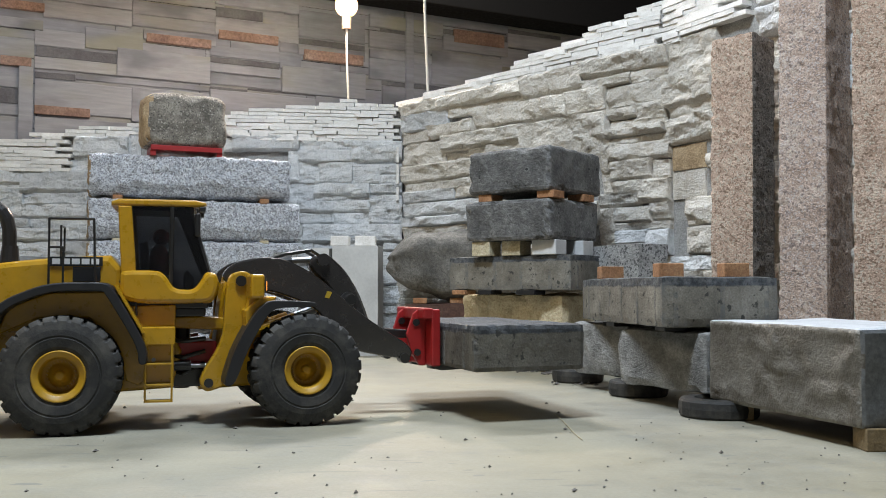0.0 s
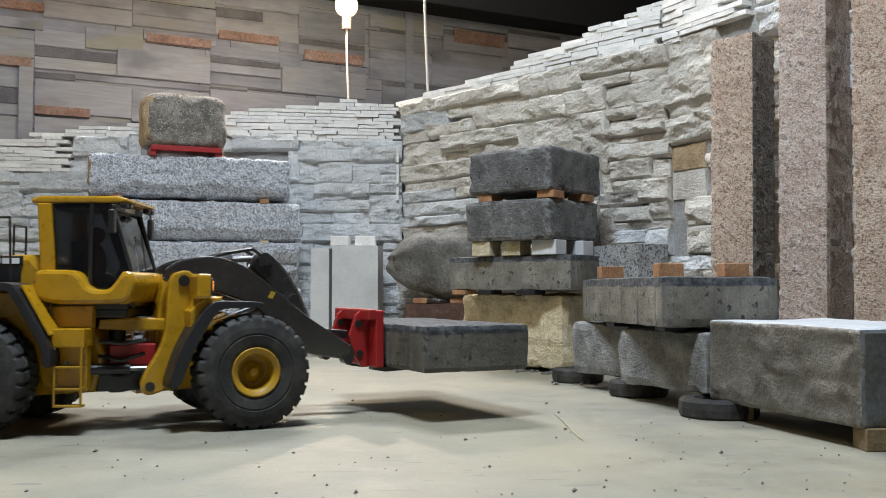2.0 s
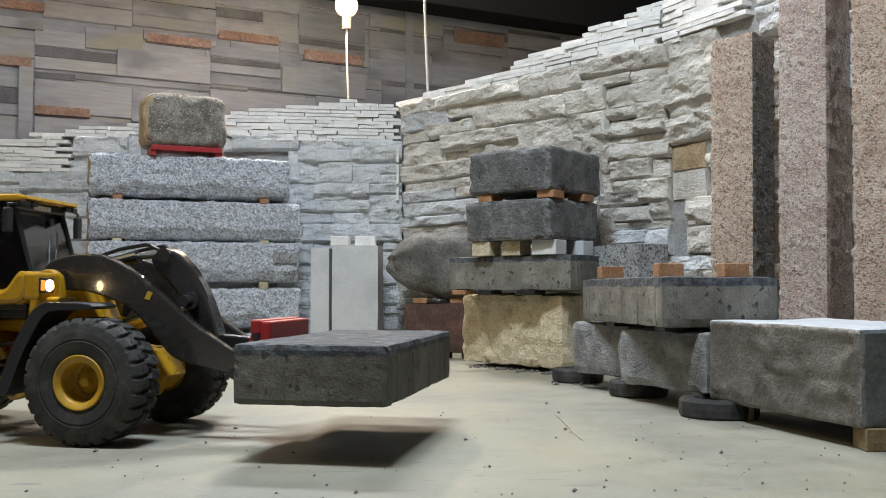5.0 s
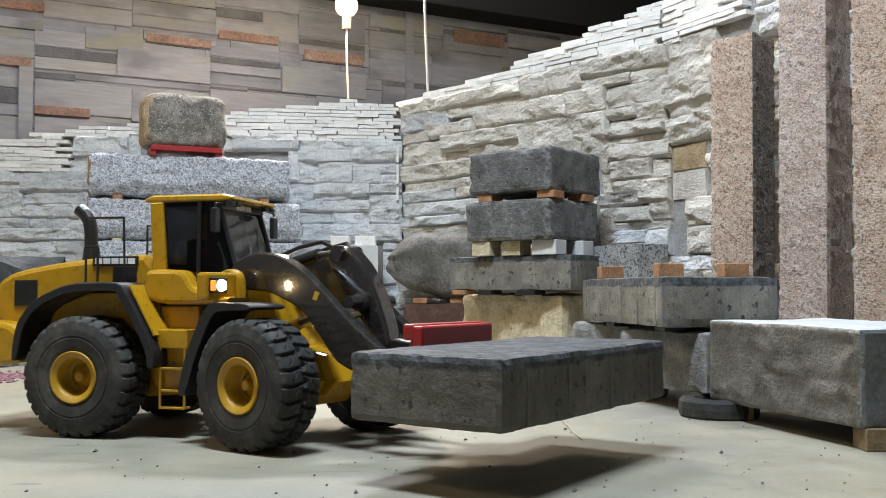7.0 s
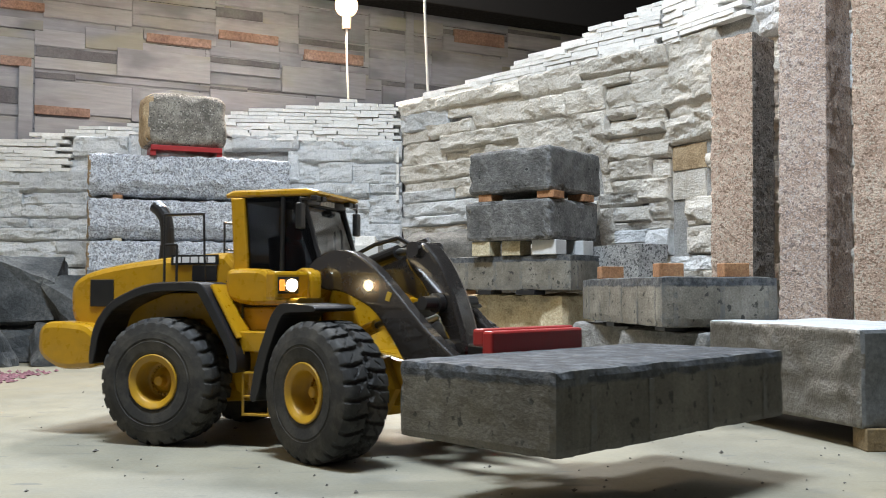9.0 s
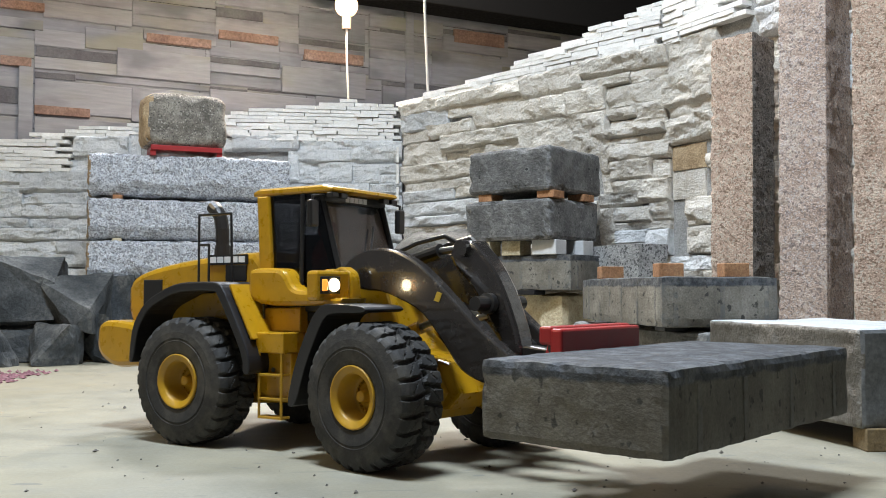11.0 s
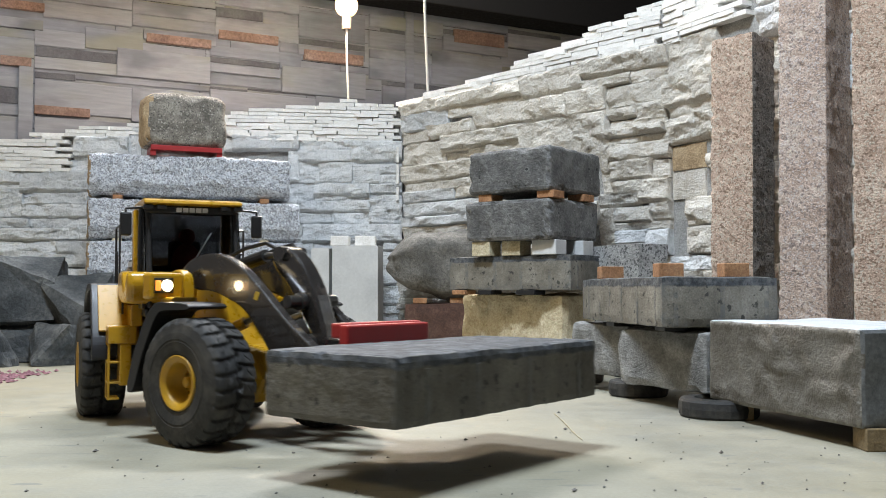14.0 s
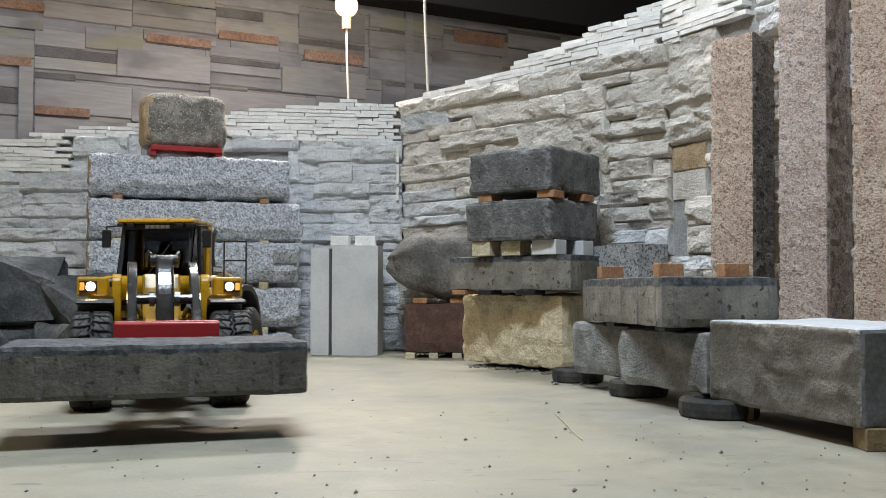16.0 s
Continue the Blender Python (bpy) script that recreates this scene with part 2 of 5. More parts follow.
REDPAINT = plain_mat("worn_red_paint", (0.33, 0.015, 0.015), 0.4, dust=(0.3, (0.1, 0.02, 0.02)))
YELLOW = plain_mat("yellow_lacquer", (0.46, 0.243, 0.006), 0.3, coat=0.35, wear=0.2, dust=(0.25, (0.27, 0.18, 0.05)))
YELLOW_RIM = plain_mat("yellow_wheel_paint", (0.44, 0.24, 0.008), 0.45, wear=0.25, dust=(0.45, (0.23, 0.16, 0.06)))
BLACK = plain_mat("satin_black_steel", (0.016, 0.015, 0.0145), 0.34, coat=0.2, dust=(0.15, (0.03, 0.028, 0.025)))
PLASTIC = plain_mat("grey_black_plastic", (0.012, 0.012, 0.014), 0.45, dust=(0.18, (0.035, 0.034, 0.032)))
RUBBER = plain_mat("dusty_tyre_rubber", (0.02, 0.0195, 0.0185), 0.75, wear=0.3, relief=0.3, dust=(0.8, (0.092, 0.083, 0.068)))
CHROME = plain_mat("bright_steel", (0.22, 0.22, 0.22), 0.36, metal=1.0)
WHITE_PLASTIC = plain_mat("white_lettering", (0.8, 0.8, 0.8), 0.5)
BLACK_PLATE = plain_mat("black_badge", (0.012, 0.012, 0.013), 0.4)
LABEL_Y = plain_mat("yellow_sticker", (0.42, 0.28, 0.02), 0.5)
CEIL_DARK = plain_mat("dark_ceiling_paint", (0.008, 0.0075, 0.007), 0.8)
CEIL_DARK.node_tree.nodes["Principled BSDF"].inputs["Specular IOR Level"].default_value = 0.05
HEADLIGHT = glow_mat("headlight_glow", (1.0, 0.76, 0.44), 28)
AMBER = glow_mat("amber_lens_glow", (1.0, 0.36, 0.05), 0.8)
ARM_BLACK = plain_mat("glossy_black_enamel", (0.028, 0.0245, 0.022), 0.25, coat=1.0, wear=0.2, relief=0.01)
ARM_BLACK.node_tree.nodes["Principled BSDF"].inputs["Coat Roughness"].default_value = 0.05
BULB = glow_mat("bulb_glow", (1.0, 0.62, 0.30), 5)
BULB_SOCKET = plain_mat("brown_socket", (0.10, 0.07, 0.05), 0.6)
CABLE = plain_mat("white_cable", (0.5, 0.49, 0.46), 0.5)
GRAVEL = stone_mat("loose_chippings", (0.10, 0.09, 0.08), (0.2, 0.18, 0.16), (0.3, 0.28, 0.25), 60, 300)
GRAVEL_RED = stone_mat("reddish_chippings", (0.2, 0.08, 0.1), (0.33, 0.15, 0.18), (0.42, 0.25, 0.27), 60, 300)


def glass_mat():
    m, nt, b = tree_of("dark_tinted_glass")
    b.inputs["Base Color"].default_value = (0.22, 0.225, 0.23, 1)
    b.inputs["Roughness"].default_value = 0.04
    b.inputs["IOR"].default_value = 1.45
    b.inputs["Transmission Weight"].default_value = 1.0
    return m


GLASS = glass_mat()


# ---- mesh helpers ----
def mesh_ob(name, bm, material, parent=None, smooth=False):
    me = bpy.data.meshes.new(name)
    bm.normal_update()
    bm.to_mesh(me)
    bm.free()
    for m in material if isinstance(material, (list, tuple)) else [material]:
        me.materials.append(m)
    if smooth:
        for p in me.polygons:
            p.use_smooth = True
    ob = new(name, me)
    if parent:
        ob.parent = parent
    return ob


def part(name, bm, material, parent, label="", smooth=False):
    ob = mesh_ob(name, bm, material, parent, smooth)
    return tagged(ob, label) if label else ob


def add_box(bm, x0, x1, y0, y1, z0, z1, bev=0.0, m=None):
    r = bmesh.ops.create_cube(bm, size=1.0)
    vs = r["verts"]
    for v in vs:
        v.co = Vector(((x0 + x1) / 2 + v.co.x * (x1 - x0), (y0 + y1) / 2 + v.co.y * (y1 - y0), (z0 + z1) / 2 + v.co.z * (z1 - z0)))
    if m is not None:
        bmesh.ops.transform(bm, matrix=m, verts=vs)
    if bev:
        es = list({e for v in vs for e in v.link_edges})
        bmesh.ops.bevel(bm, geom=es, offset=bev, segments=2, affect="EDGES", profile=0.5)
    return bm


def box(x0, x1, y0, y1, z0, z1, bev=0.0, m=None):
    return add_box(bmesh.new(), x0, x1, y0, y1, z0, z1, bev, m)


def add_rod(bm, a, b, r, seg=10, r2=None):
    a, b = Vector(a), Vector(b)
    d = b - a
    m = Matrix.Translation((a + b) / 2) @ d.to_track_quat("Z", "Y").to_matrix().to_4x4()
    bmesh.ops.create_cone(bm, cap_ends=True, segments=seg, radius1=r, radius2=r if r2 is None else r2, depth=d.length, matrix=m)
    return bm


def rod(a, b, r, seg=10, r2=None):
    return add_rod(bmesh.new(), a, b, r, seg, r2)


def pipe(points, r, seg=8):
    """A round tube along a line of points."""
    bm = bmesh.new()
    for a, b in zip(points, points[1:]):
        add_rod(bm, a, b, r, seg)
    for p in points[1:-1]:
        bmesh.ops.create_uvsphere(bm, u_segments=seg, v_segments=6, radius=r, matrix=Matrix.Translation(p))
    return bm


def add_plate(bm, outline, y0, y1, bev=0.0):
    """A plate cut to an outline in x and z, from y0 to y1."""
    a = [bm.verts.new((x, y0, z)) for x, z in outline]
    b = [bm.verts.new((x, y1, z)) for x, z in outline]
    n = len(a)
    fs = [bm.faces.new(a), bm.faces.new(b[::-1])]
    for i in range(n):
        fs.append(bm.faces.new((a[i], b[i], b[(i + 1) % n], a[(i + 1) % n])))
    bmesh.ops.recalc_face_normals(bm, faces=fs)
    if bev:
        bmesh.ops.bevel(bm, geom=list({e for f in fs[:2] for e in f.edges}), offset=bev, segments=2, affect="EDGES", profile=0.5, clamp_overlap=True)
    return bm


def rounded(points, passes=2):
    """An outline with its corners cut off, again and again."""
    for k in range(passes):
        points = [(a[0] * (1 - t) + b[0] * t, a[1] * (1 - t) + b[1] * t) for a, b in zip(points, points[1:] + points[:1]) for t in (0.2, 0.8)]
    return points


def plate(outline, y0, y1, bev=0.0):
    return add_plate(bmesh.new(), outline, y0, y1, bev)


def stone_bm(L, W, H, seed, rad=0.006, amp=0.003, freq=30, cell=0.012, chips=0.0, grooves=0):
    """A block from z=0 to H with rounded, chipped edges and uneven faces."""
    bm = bmesh.new()
    bmesh.ops.create_cube(bm, size=1.0)
    for axis, size in ((0, L), (1, W), (2, H)):
        n = max(2, min(80, int(size / cell)))
        for i in range(1, n):
            c = Vector((0, 0, 0))
            c[axis] = -0.5 + i / n
            no = Vector((0, 0, 0))
            no[axis] = 1
            bmesh.ops.bisect_plane(bm, geom=bm.verts[:] + bm.edges[:] + bm.faces[:], plane_co=c, plane_no=no)
    h = Vector((L / 2, W / 2, H / 2))
    off = Vector((seed * 3.17, seed * 1.31, seed * 2.23))
    for v in bm.verts:
        p = Vector((v.co.x * L, v.co.y * W, v.co.z * H))
        r = rad * (1 + 0.6 * noise.noise(p * freq * 0.6 + off))
        r = max(0.0005, r)
        q = Vector([max(-(a - r), min(a - r, c)) for a, c in zip(h, p)])
        d = p - q
        if d.length > 1e-9:
            edge = sum(1 for c in d if abs(c) > 1e-7) > 1
            p = q + d.normalized() * r
            nrm = d.normalized()
            k = noise.fractal(p * freq + off, 1.0, 2.0, 4)
            p += nrm * amp * k
            if chips and edge:
                p -= nrm * chips * max(0, noise.noise(p * freq * 1.7 + off * 2))
        v.co = p + Vector((0, 0, H / 2))
    return bm


def stone(name, L, W, H, x, y, z, turn, material, seed, label, category="stone block", group="", smooth=False, **shape):
    ob = mesh_ob(name, stone_bm(L, W, H, seed, **shape), material, smooth=smooth)
    ob.matrix_world = pose(x, y, z, 0, 0, turn)
    return tagged(ob, label, category, group)


def ribbed(ob, L, W, H, step, ends=True):
    """Moulded upright spacer ribs round a concrete paver, in its own mesh."""
    bm = bmesh.new()
    bm.from_mesh(ob.data)
    for half, other, turn in ((L / 2, W, 0), (W / 2, L, 90))[:2 if ends else 1]:
        n = max(2, round(other / step))
        for side in (0, 180):
            for i in range(n):
                y = (i + 0.5) / n * other - other / 2 + 0.009 * math.sin(i * 5.1 + side + turn)
                add_box(bm, half - 0.002, half + 0.0006, y - 0.003, y + 0.003, 0.002, H * 0.8, 0.0005, pose(0, 0, 0, 0, 0, turn + side))
    bm.to_mesh(ob.data)
    bm.free()
    return ob


def face_material(ob, material, test):
    """Give the faces whose normal passes the test another material."""
    ob.data.materials.append(material)
    k = len(ob.data.materials) - 1
    for f in ob.data.polygons:
        if test(f.normal):
            f.material_index = k
    return ob


# ---- floor, ceiling and room ----
fl = bmesh.new()
bmesh.ops.create_grid(fl, x_segments=60, y_segments=60, size=3.4)
floor = tagged(mesh_ob("floor", fl, CONCRETE), "worn beige concrete floor with stains and grit", "floor", kind="structure")
floor.location = (0, 2.0, 0)
ceiling = tagged(mesh_ob("ceiling", box(-3.4, 3.4, -1.4, 5.4, CEILING_Z, CEILING_Z + 0.05), CEIL_DARK), "dark painted ceiling", "ceiling", kind="structure")

# ---- stone walls ----
CORNER = Vector((-0.10, 2.30, 0))


def wall_frame(origin, direction):
    """A pose with x along the wall, y into it and z up."""
    d = Vector(direction).normalized()
    return Matrix(((d.x, -d.y, 0, origin.x), (d.y, d.x, 0, origin.y), (0, 0, 1, origin.z), (0, 0, 0, 1)))


def split_stone_bm(w, h, depth, rnd):
    """A ledge stone with a broken face and an undercut foot, from x=0 to w and z=0 to h, its face towards -y."""
    nx, nz = max(5, int(w / 0.0042)), max(5, int(h / 0.0034))
    off = Vector((rnd.uniform(0, 90), rnd.uniform(0, 90), rnd.uniform(0, 90)))
    tilt, lean = rnd.uniform(-0.07, 0.07), rnd.uniform(-0.22, 0.10)
    cut = rnd.uniform(0.12, 0.3) * max(0.0, depth - 0.009) / 0.012
    vs, fs = [], []
    for j in range(nz + 1):
        for i in range(nx + 1):
            x, z = w * i / nx, h * j / nz
            edge = min(i, nx - i, j, nz - j)
            p = Vector((x * 11, 0, z * 19)) + off
            k = noise.fractal(p, 0.8, 2.2, 6)
            ridge = 1 - abs(noise.noise(p * 1.7 + Vector((3, 0, 0))))
            q = Vector((x * 12 + 0.4 * k, 0, z * 26 + 0.5 * k)) + off
            facet = noise.voronoi(q)[0]
            step = facet[1] - facet[0]
            y = -depth - 0.0085 * k - 0.010 * min(0.8, step) - 0.004 * ridge * ridge + tilt * (x - w / 2) * 0.5 + lean * (z - h / 2)
            low = cut * (1 + 0.5 * noise.noise(Vector((x * 25, 4, 0)) + off)) - z / h
            if low > 0:
                y += min(1.0, low / 0.12) * (depth * 0.55)
            if edge == 0:
                y += 0.002 + 0.004 * noise.noise(p * 1.7)
                x += 0.0022 * noise.noise(p * 3)
                z += 0.0022 * noise.noise(p * 2.5 + Vector((5, 0, 0)))
            vs.append((x, min(y, -0.003), z))
    row = nx + 1
    for j in range(nz):
        for i in range(nx):
            c = j * row + i
            fs.append((c, c + 1, c + row + 1, c + row))
    rim = list(range(nx + 1)) + [j * row + nx for j in range(1, nz + 1)] + [nz * row + i for i in range(nx - 1, -1, -1)] + [j * row for j in range(nz - 1, 0, -1)]
    base, n = len(vs), len(rim)
    vs += [(vs[i][0], 0.0, vs[i][2]) for i in rim]
    for i in range(n):
        fs.append((rim[i], base + i, base + (i + 1) % n, rim[(i + 1) % n]))
    bm = bmesh.new()
    made = [bm.verts.new(v) for v in vs]
    for f in fs:
        bm.faces.new([made[i] for i in f])
    return bm


def slip_mesh(w, h, d, seed):
    bm = box(0, w, -d, 0.0, 0, h)
    bmesh.ops.subdivide_edges(bm, edges=[e for e in bm.edges if abs(e.verts[0].co.x - e.verts[1].co.x) > w * 0.5], cuts=5)
    for v in bm.verts:
        v.co += Vector((0, 0.0018, 0.0011)) * noise.noise(v.co * 60 + Vector((seed, 0, 0)))
    me = bpy.data.meshes.new("brick_slip")
    bm.to_mesh(me)
    bm.free()
    me.materials.append(SLIP)
    return me


SLIPS = [slip_mesh(w, h, d, i) for i, (w, h, d) in enumerate(((0.035, 0.0076, 0.019), (0.048, 0.0080, 0.021), (0.06, 0.0074, 0.0195), (0.072, 0.0081, 0.022), (0.085, 0.0078, 0.02), (0.098, 0.0080, 0.021), (0.055, 0.0081, 0.023), (0.041, 0.0079, 0.0205)))]


def build_wall(name, origin, direction, length, top, low_slips, material, seed, label, known=(), hollow=(), slope=0.0):
    """A mortared wall: the stones that are known, others of the same kind round them, and thin slips on top."""
    rnd = random.Random(seed)
    m = wall_frame(origin, direction)
    cols = 40
    body = bmesh.new()
    us = [length * i / cols for i in range(cols + 1)]
    quads = []
    for u in us:
        quads.append([body.verts.new(c) for c in ((u, 0, 0), (u, 0, top(u) - 0.008), (u, 0.09, top(u) - 0.008), (u, 0.09, 0))])
    for a, b in zip(quads, quads[1:]):
        for i in range(4):
            body.faces.new((a[i], b[i], b[(i + 1) % 4], a[(i + 1) % 4]))
    body.faces.new(quads[0])
    body.faces.new(quads[-1][::-1])
    wall = tagged(mesh_ob(name, body, MORTAR), label, "stone wall", kind="structure")
    wall.matrix_world = m

    def lay(x, z, w, h, depth):
        ob = mesh_ob("split_stone", split_stone_bm(w + 0.001, h + 0.0012, depth, rnd), material(x + w / 2, rnd), wall)
        ob.location = (x, 0, z)

    for x, z, w, h, depth in known:
        lay(x, z, w, h, depth)
    # the rest of the courses
    u = 0.0
    while u < length - 0.01:
        bay = min(rnd.uniform(0.18, 0.3), length - u)
        z = 0.0
        while z < 0.62:
            h = rnd.choice((0.026, 0.034, 0.04, 0.048, 0.06))
            x = u
            while x < u + bay - 0.004:
                w = min(rnd.uniform(0.08, 0.24), u + bay - x)
                if u + bay - x - w < 0.045:
                    w = u + bay - x
                hh = min(h, low_slips(x + w / 2) - z)
                taken = any(x < kx + kw - 0.006 and kx + 0.006 < x + w and z < kz + kh - 0.004 and kz + 0.004 < z + hh for kx, kz, kw, kh, kd in known)
                gap = any(a < x + w / 2 < b and c < z + hh / 2 < d for a, b, c, d in hollow)
                if hh > 0.012 and not taken and not gap:
                    lay(x, z, w, hh, rnd.uniform(0.007, 0.02))
                x += w
            z += h
        u += bay
    # thin pale slips on top
    z = 0.3
    while z < 0.70:
        x = 0.0
        while x < length:
            me = rnd.choice(SLIPS)
            w = max(v.co.x for v in me.vertices)
            if x + w > length:
                me = SLIPS[0]
                w = 0.035
            mid = x + w / 2
            zz = z + slope * (mid - length / 2)
            if low_slips(mid) - 0.004 < zz < top(mid) - 0.006 and 0 <= x and x + w <= length + 0.012:
                ob = new("brick_slip", me)
                ob.parent = wall
                ob.location = (x, rnd.uniform(-0.003, 0.002), zz + rnd.uniform(-0.0005, 0.0005))
                ob.rotation_euler = (0, rnd.uniform(-0.01, 0.01) - slope, 0)
            x += w + rnd.choice((0.0008, 0.0012, 0.0012, 0.003))
        z += 0.0086
    return wall


def lerp(x, pairs):
    return float(np.interp(x, [p[0] for p in pairs], [p[1] for p in pairs]))


# faces of the ledge stones, panel by panel: along the wall, height, width, tall, how far it stands out
LEFT_OUTER = [(0.558, 0.459, 0.131, 0.056, 0.020), (0.545, 0.429, 0.145, 0.030, 0.008), (0.273, 0.399, 0.161, 0.036, 0.018), (0.273, 0.388, 0.161, 0.011, 0.008), (0.274, 0.318, 0.161, 0.070, 0.014),
    (0.434, 0.379, 0.155, 0.053, 0.020), (0.434, 0.351, 0.155, 0.029, 0.010), (0.435, 0.318, 0.155, 0.033, 0.016), (0.275, 0.293, 0.177, 0.025, 0.016), (0.452, 0.293, 0.143, 0.025, 0.006),
    (0.276, 0.262, 0.326, 0.031, 0.019), (0.277, 0.202, 0.244, 0.060, 0.015), (0.521, 0.202, 0.088, 0.060, 0.010), (0.688, 0.437, 0.026, 0.110, 0.008)]
LEFT_UPPER = [(0.919, 0.481, 0.020, 0.034, 0.010), (0.940, 0.481, 0.161, 0.038, 0.020), (1.076, 0.407, 0.025, 0.074, 0.012), (1.101, 0.483, 0.094, 0.022, 0.012), (1.195, 0.483, 0.034, 0.022, 0.015),
    (1.101, 0.453, 0.128, 0.030, 0.022), (1.101, 0.404, 0.050, 0.049, 0.010), (1.151, 0.404, 0.078, 0.049, 0.014), (1.229, 0.448, 0.121, 0.055, 0.020), (1.229, 0.401, 0.068, 0.047, 0.012),
    (1.297, 0.423, 0.053, 0.025, 0.018), (1.297, 0.401, 0.053, 0.022, 0.012), (1.036, 0.360, 0.104, 0.044, 0.008), (1.139, 0.371, 0.132, 0.030, 0.024), (1.272, 0.374, 0.078, 0.027, 0.020),
    (1.272, 0.363, 0.078, 0.011, 0.008), (1.140, 0.362, 0.132, 0.010, 0.008)]
LEFT_LOWER = [(1.050, 0.330, 0.222, 0.030, 0.022), (1.050, 0.303, 0.136, 0.027, 0.016), (1.186, 0.303, 0.086, 0.027, 0.008), (1.272, 0.303, 0.078, 0.060, 0.018), (1.112, 0.258, 0.238, 0.045, 0.022),
    (1.050, 0.258, 0.061, 0.045, 0.012), (1.051, 0.205, 0.084, 0.053, 0.014), (1.051, 0.168, 0.084, 0.037, 0.010), (1.051, 0.107, 0.084, 0.061, 0.014), (1.052, 0.053, 0.084, 0.054, 0.010),
    (1.052, 0.000, 0.084, 0.053, 0.014), (1.135, 0.205, 0.171, 0.053, 0.008), (1.135, 0.137, 0.171, 0.068, 0.008), (1.136, 0.000, 0.171, 0.137, 0.008), (1.306, 0.240, 0.044, 0.018, 0.012),
    (1.306, 0.205, 0.044, 0.035, 0.010), (1.306, 0.156, 0.044, 0.049, 0.018), (1.306, 0.106, 0.044, 0.050, 0.020), (1.306, 0.087, 0.044, 0.019, 0.013), (1.306, 0.048, 0.044, 0.039, 0.012),
    (1.307, 0.000, 0.043, 0.048, 0.016)]
RIGHT_NEAR_CORNER = [(0.014, 0.560, 0.204, 0.030, 0.020), (0.218, 0.564, 0.179, 0.028, 0.022), (0.014, 0.522, 0.158, 0.041, 0.014), (0.172, 0.539, 0.224, 0.028, 0.006), (0.018, 0.494, 0.095, 0.028, 0.010),
    (0.112, 0.496, 0.141, 0.031, 0.016), (0.253, 0.503, 0.143, 0.037, 0.015), (0.159, 0.462, 0.237, 0.036, 0.023), (0.018, 0.440, 0.142, 0.051, 0.012), (0.159, 0.444, 0.137, 0.018, 0.006),
    (0.296, 0.444, 0.100, 0.020, 0.010), (0.018, 0.398, 0.235, 0.041, 0.018), (0.032, 0.375, 0.221, 0.022, 0.014), (0.032, 0.351, 0.159, 0.027, 0.016), (0.191, 0.355, 0.080, 0.025, 0.011),
    (0.024, 0.316, 0.246, 0.033, 0.016), (0.024, 0.293, 0.246, 0.023, 0.021), (0.024, 0.246, 0.246, 0.047, 0.013)]
RIGHT_UPPER = [(0.397, 0.550, 0.159, 0.047, 0.015), (0.555, 0.563, 0.200, 0.038, 0.020), (0.555, 0.545, 0.112, 0.019, 0.015), (0.668, 0.540, 0.087, 0.026, 0.007), (0.397, 0.499, 0.120, 0.044, 0.018),
    (0.516, 0.500, 0.095, 0.047, 0.015), (0.612, 0.500, 0.133, 0.041, 0.008), (0.745, 0.502, 0.010, 0.036, 0.015), (0.396, 0.397, 0.224, 0.098, 0.017), (0.621, 0.477, 0.065, 0.019, 0.020),
    (0.686, 0.469, 0.062, 0.032, 0.010), (0.621, 0.457, 0.127, 0.016, 0.008), (0.614, 0.441, 0.134, 0.016, 0.025), (0.614, 0.427, 0.140, 0.013, 0.008)]
RIGHT_LOWER = [(0.624, 0.392, 0.131, 0.034, 0.018), (0.624, 0.356, 0.093, 0.038, 0.017), (0.716, 0.356, 0.039, 0.032, 0.008), (0.624, 0.333, 0.065, 0.023, 0.009), (0.689, 0.310, 0.066, 0.043, 0.020),
    (0.599, 0.306, 0.089, 0.026, 0.017), (0.631, 0.276, 0.085, 0.028, 0.014), (0.716, 0.273, 0.039, 0.035, 0.018), (0.631, 0.259, 0.124, 0.015, 0.009), (0.631, 0.234, 0.079, 0.026, 0.014),
    (0.710, 0.213, 0.045, 0.045, 0.018), (0.600, 0.335, 0.024, 0.092, 0.010), (0.599, 0.229, 0.032, 0.075, 0.011)]
SIDE_STONES = [(0.003, 0.518, 0.122, 0.088, 0.011), (0.003, 0.463, 0.120, 0.057, 0.024), (0.003, 0.414, 0.118, 0.046, 0.016), (0.050, 0.261, 0.070, 0.050, 0.014), (0.049, 0.210, 0.070, 0.049, 0.012)]

# u runs from the far left end to the corner
LEFT_LEN = 1.35
build_wall("wall_left", CORNER + Vector((-LEFT_LEN, 0, 0)), (1, 0, 0), LEFT_LEN,
           lambda u: lerp(u, [(0, 0.5), (0.38, 0.51), (0.448, 0.514), (0.489, 0.526), (0.53, 0.532), (0.645, 0.546), (0.686, 0.548), (0.925, 0.573), (0.993, 0.582), (1.075, 0.59), (1.144, 0.598), (1.226, 0.607), (1.35, 0.596)]),
           lambda u: 0.434 if u < 0.545 else (0.515 if u < 0.70 else lerp(u, [(0.70, 0.519), (0.926, 0.519), (1.101, 0.505), (1.35, 0.502)])),
           lambda u, r: SPLIT_GREY if r.random() < 0.97 else SPLIT_CREAM, 11, "pale grey split-face stone wall topped with thin brick slips",
           LEFT_OUTER + LEFT_UPPER + LEFT_LOWER, slope=-0.02)
RIGHT_DIR = Vector((0.70, -0.715, 0)).normalized()
RIGHT_LEN = 0.755
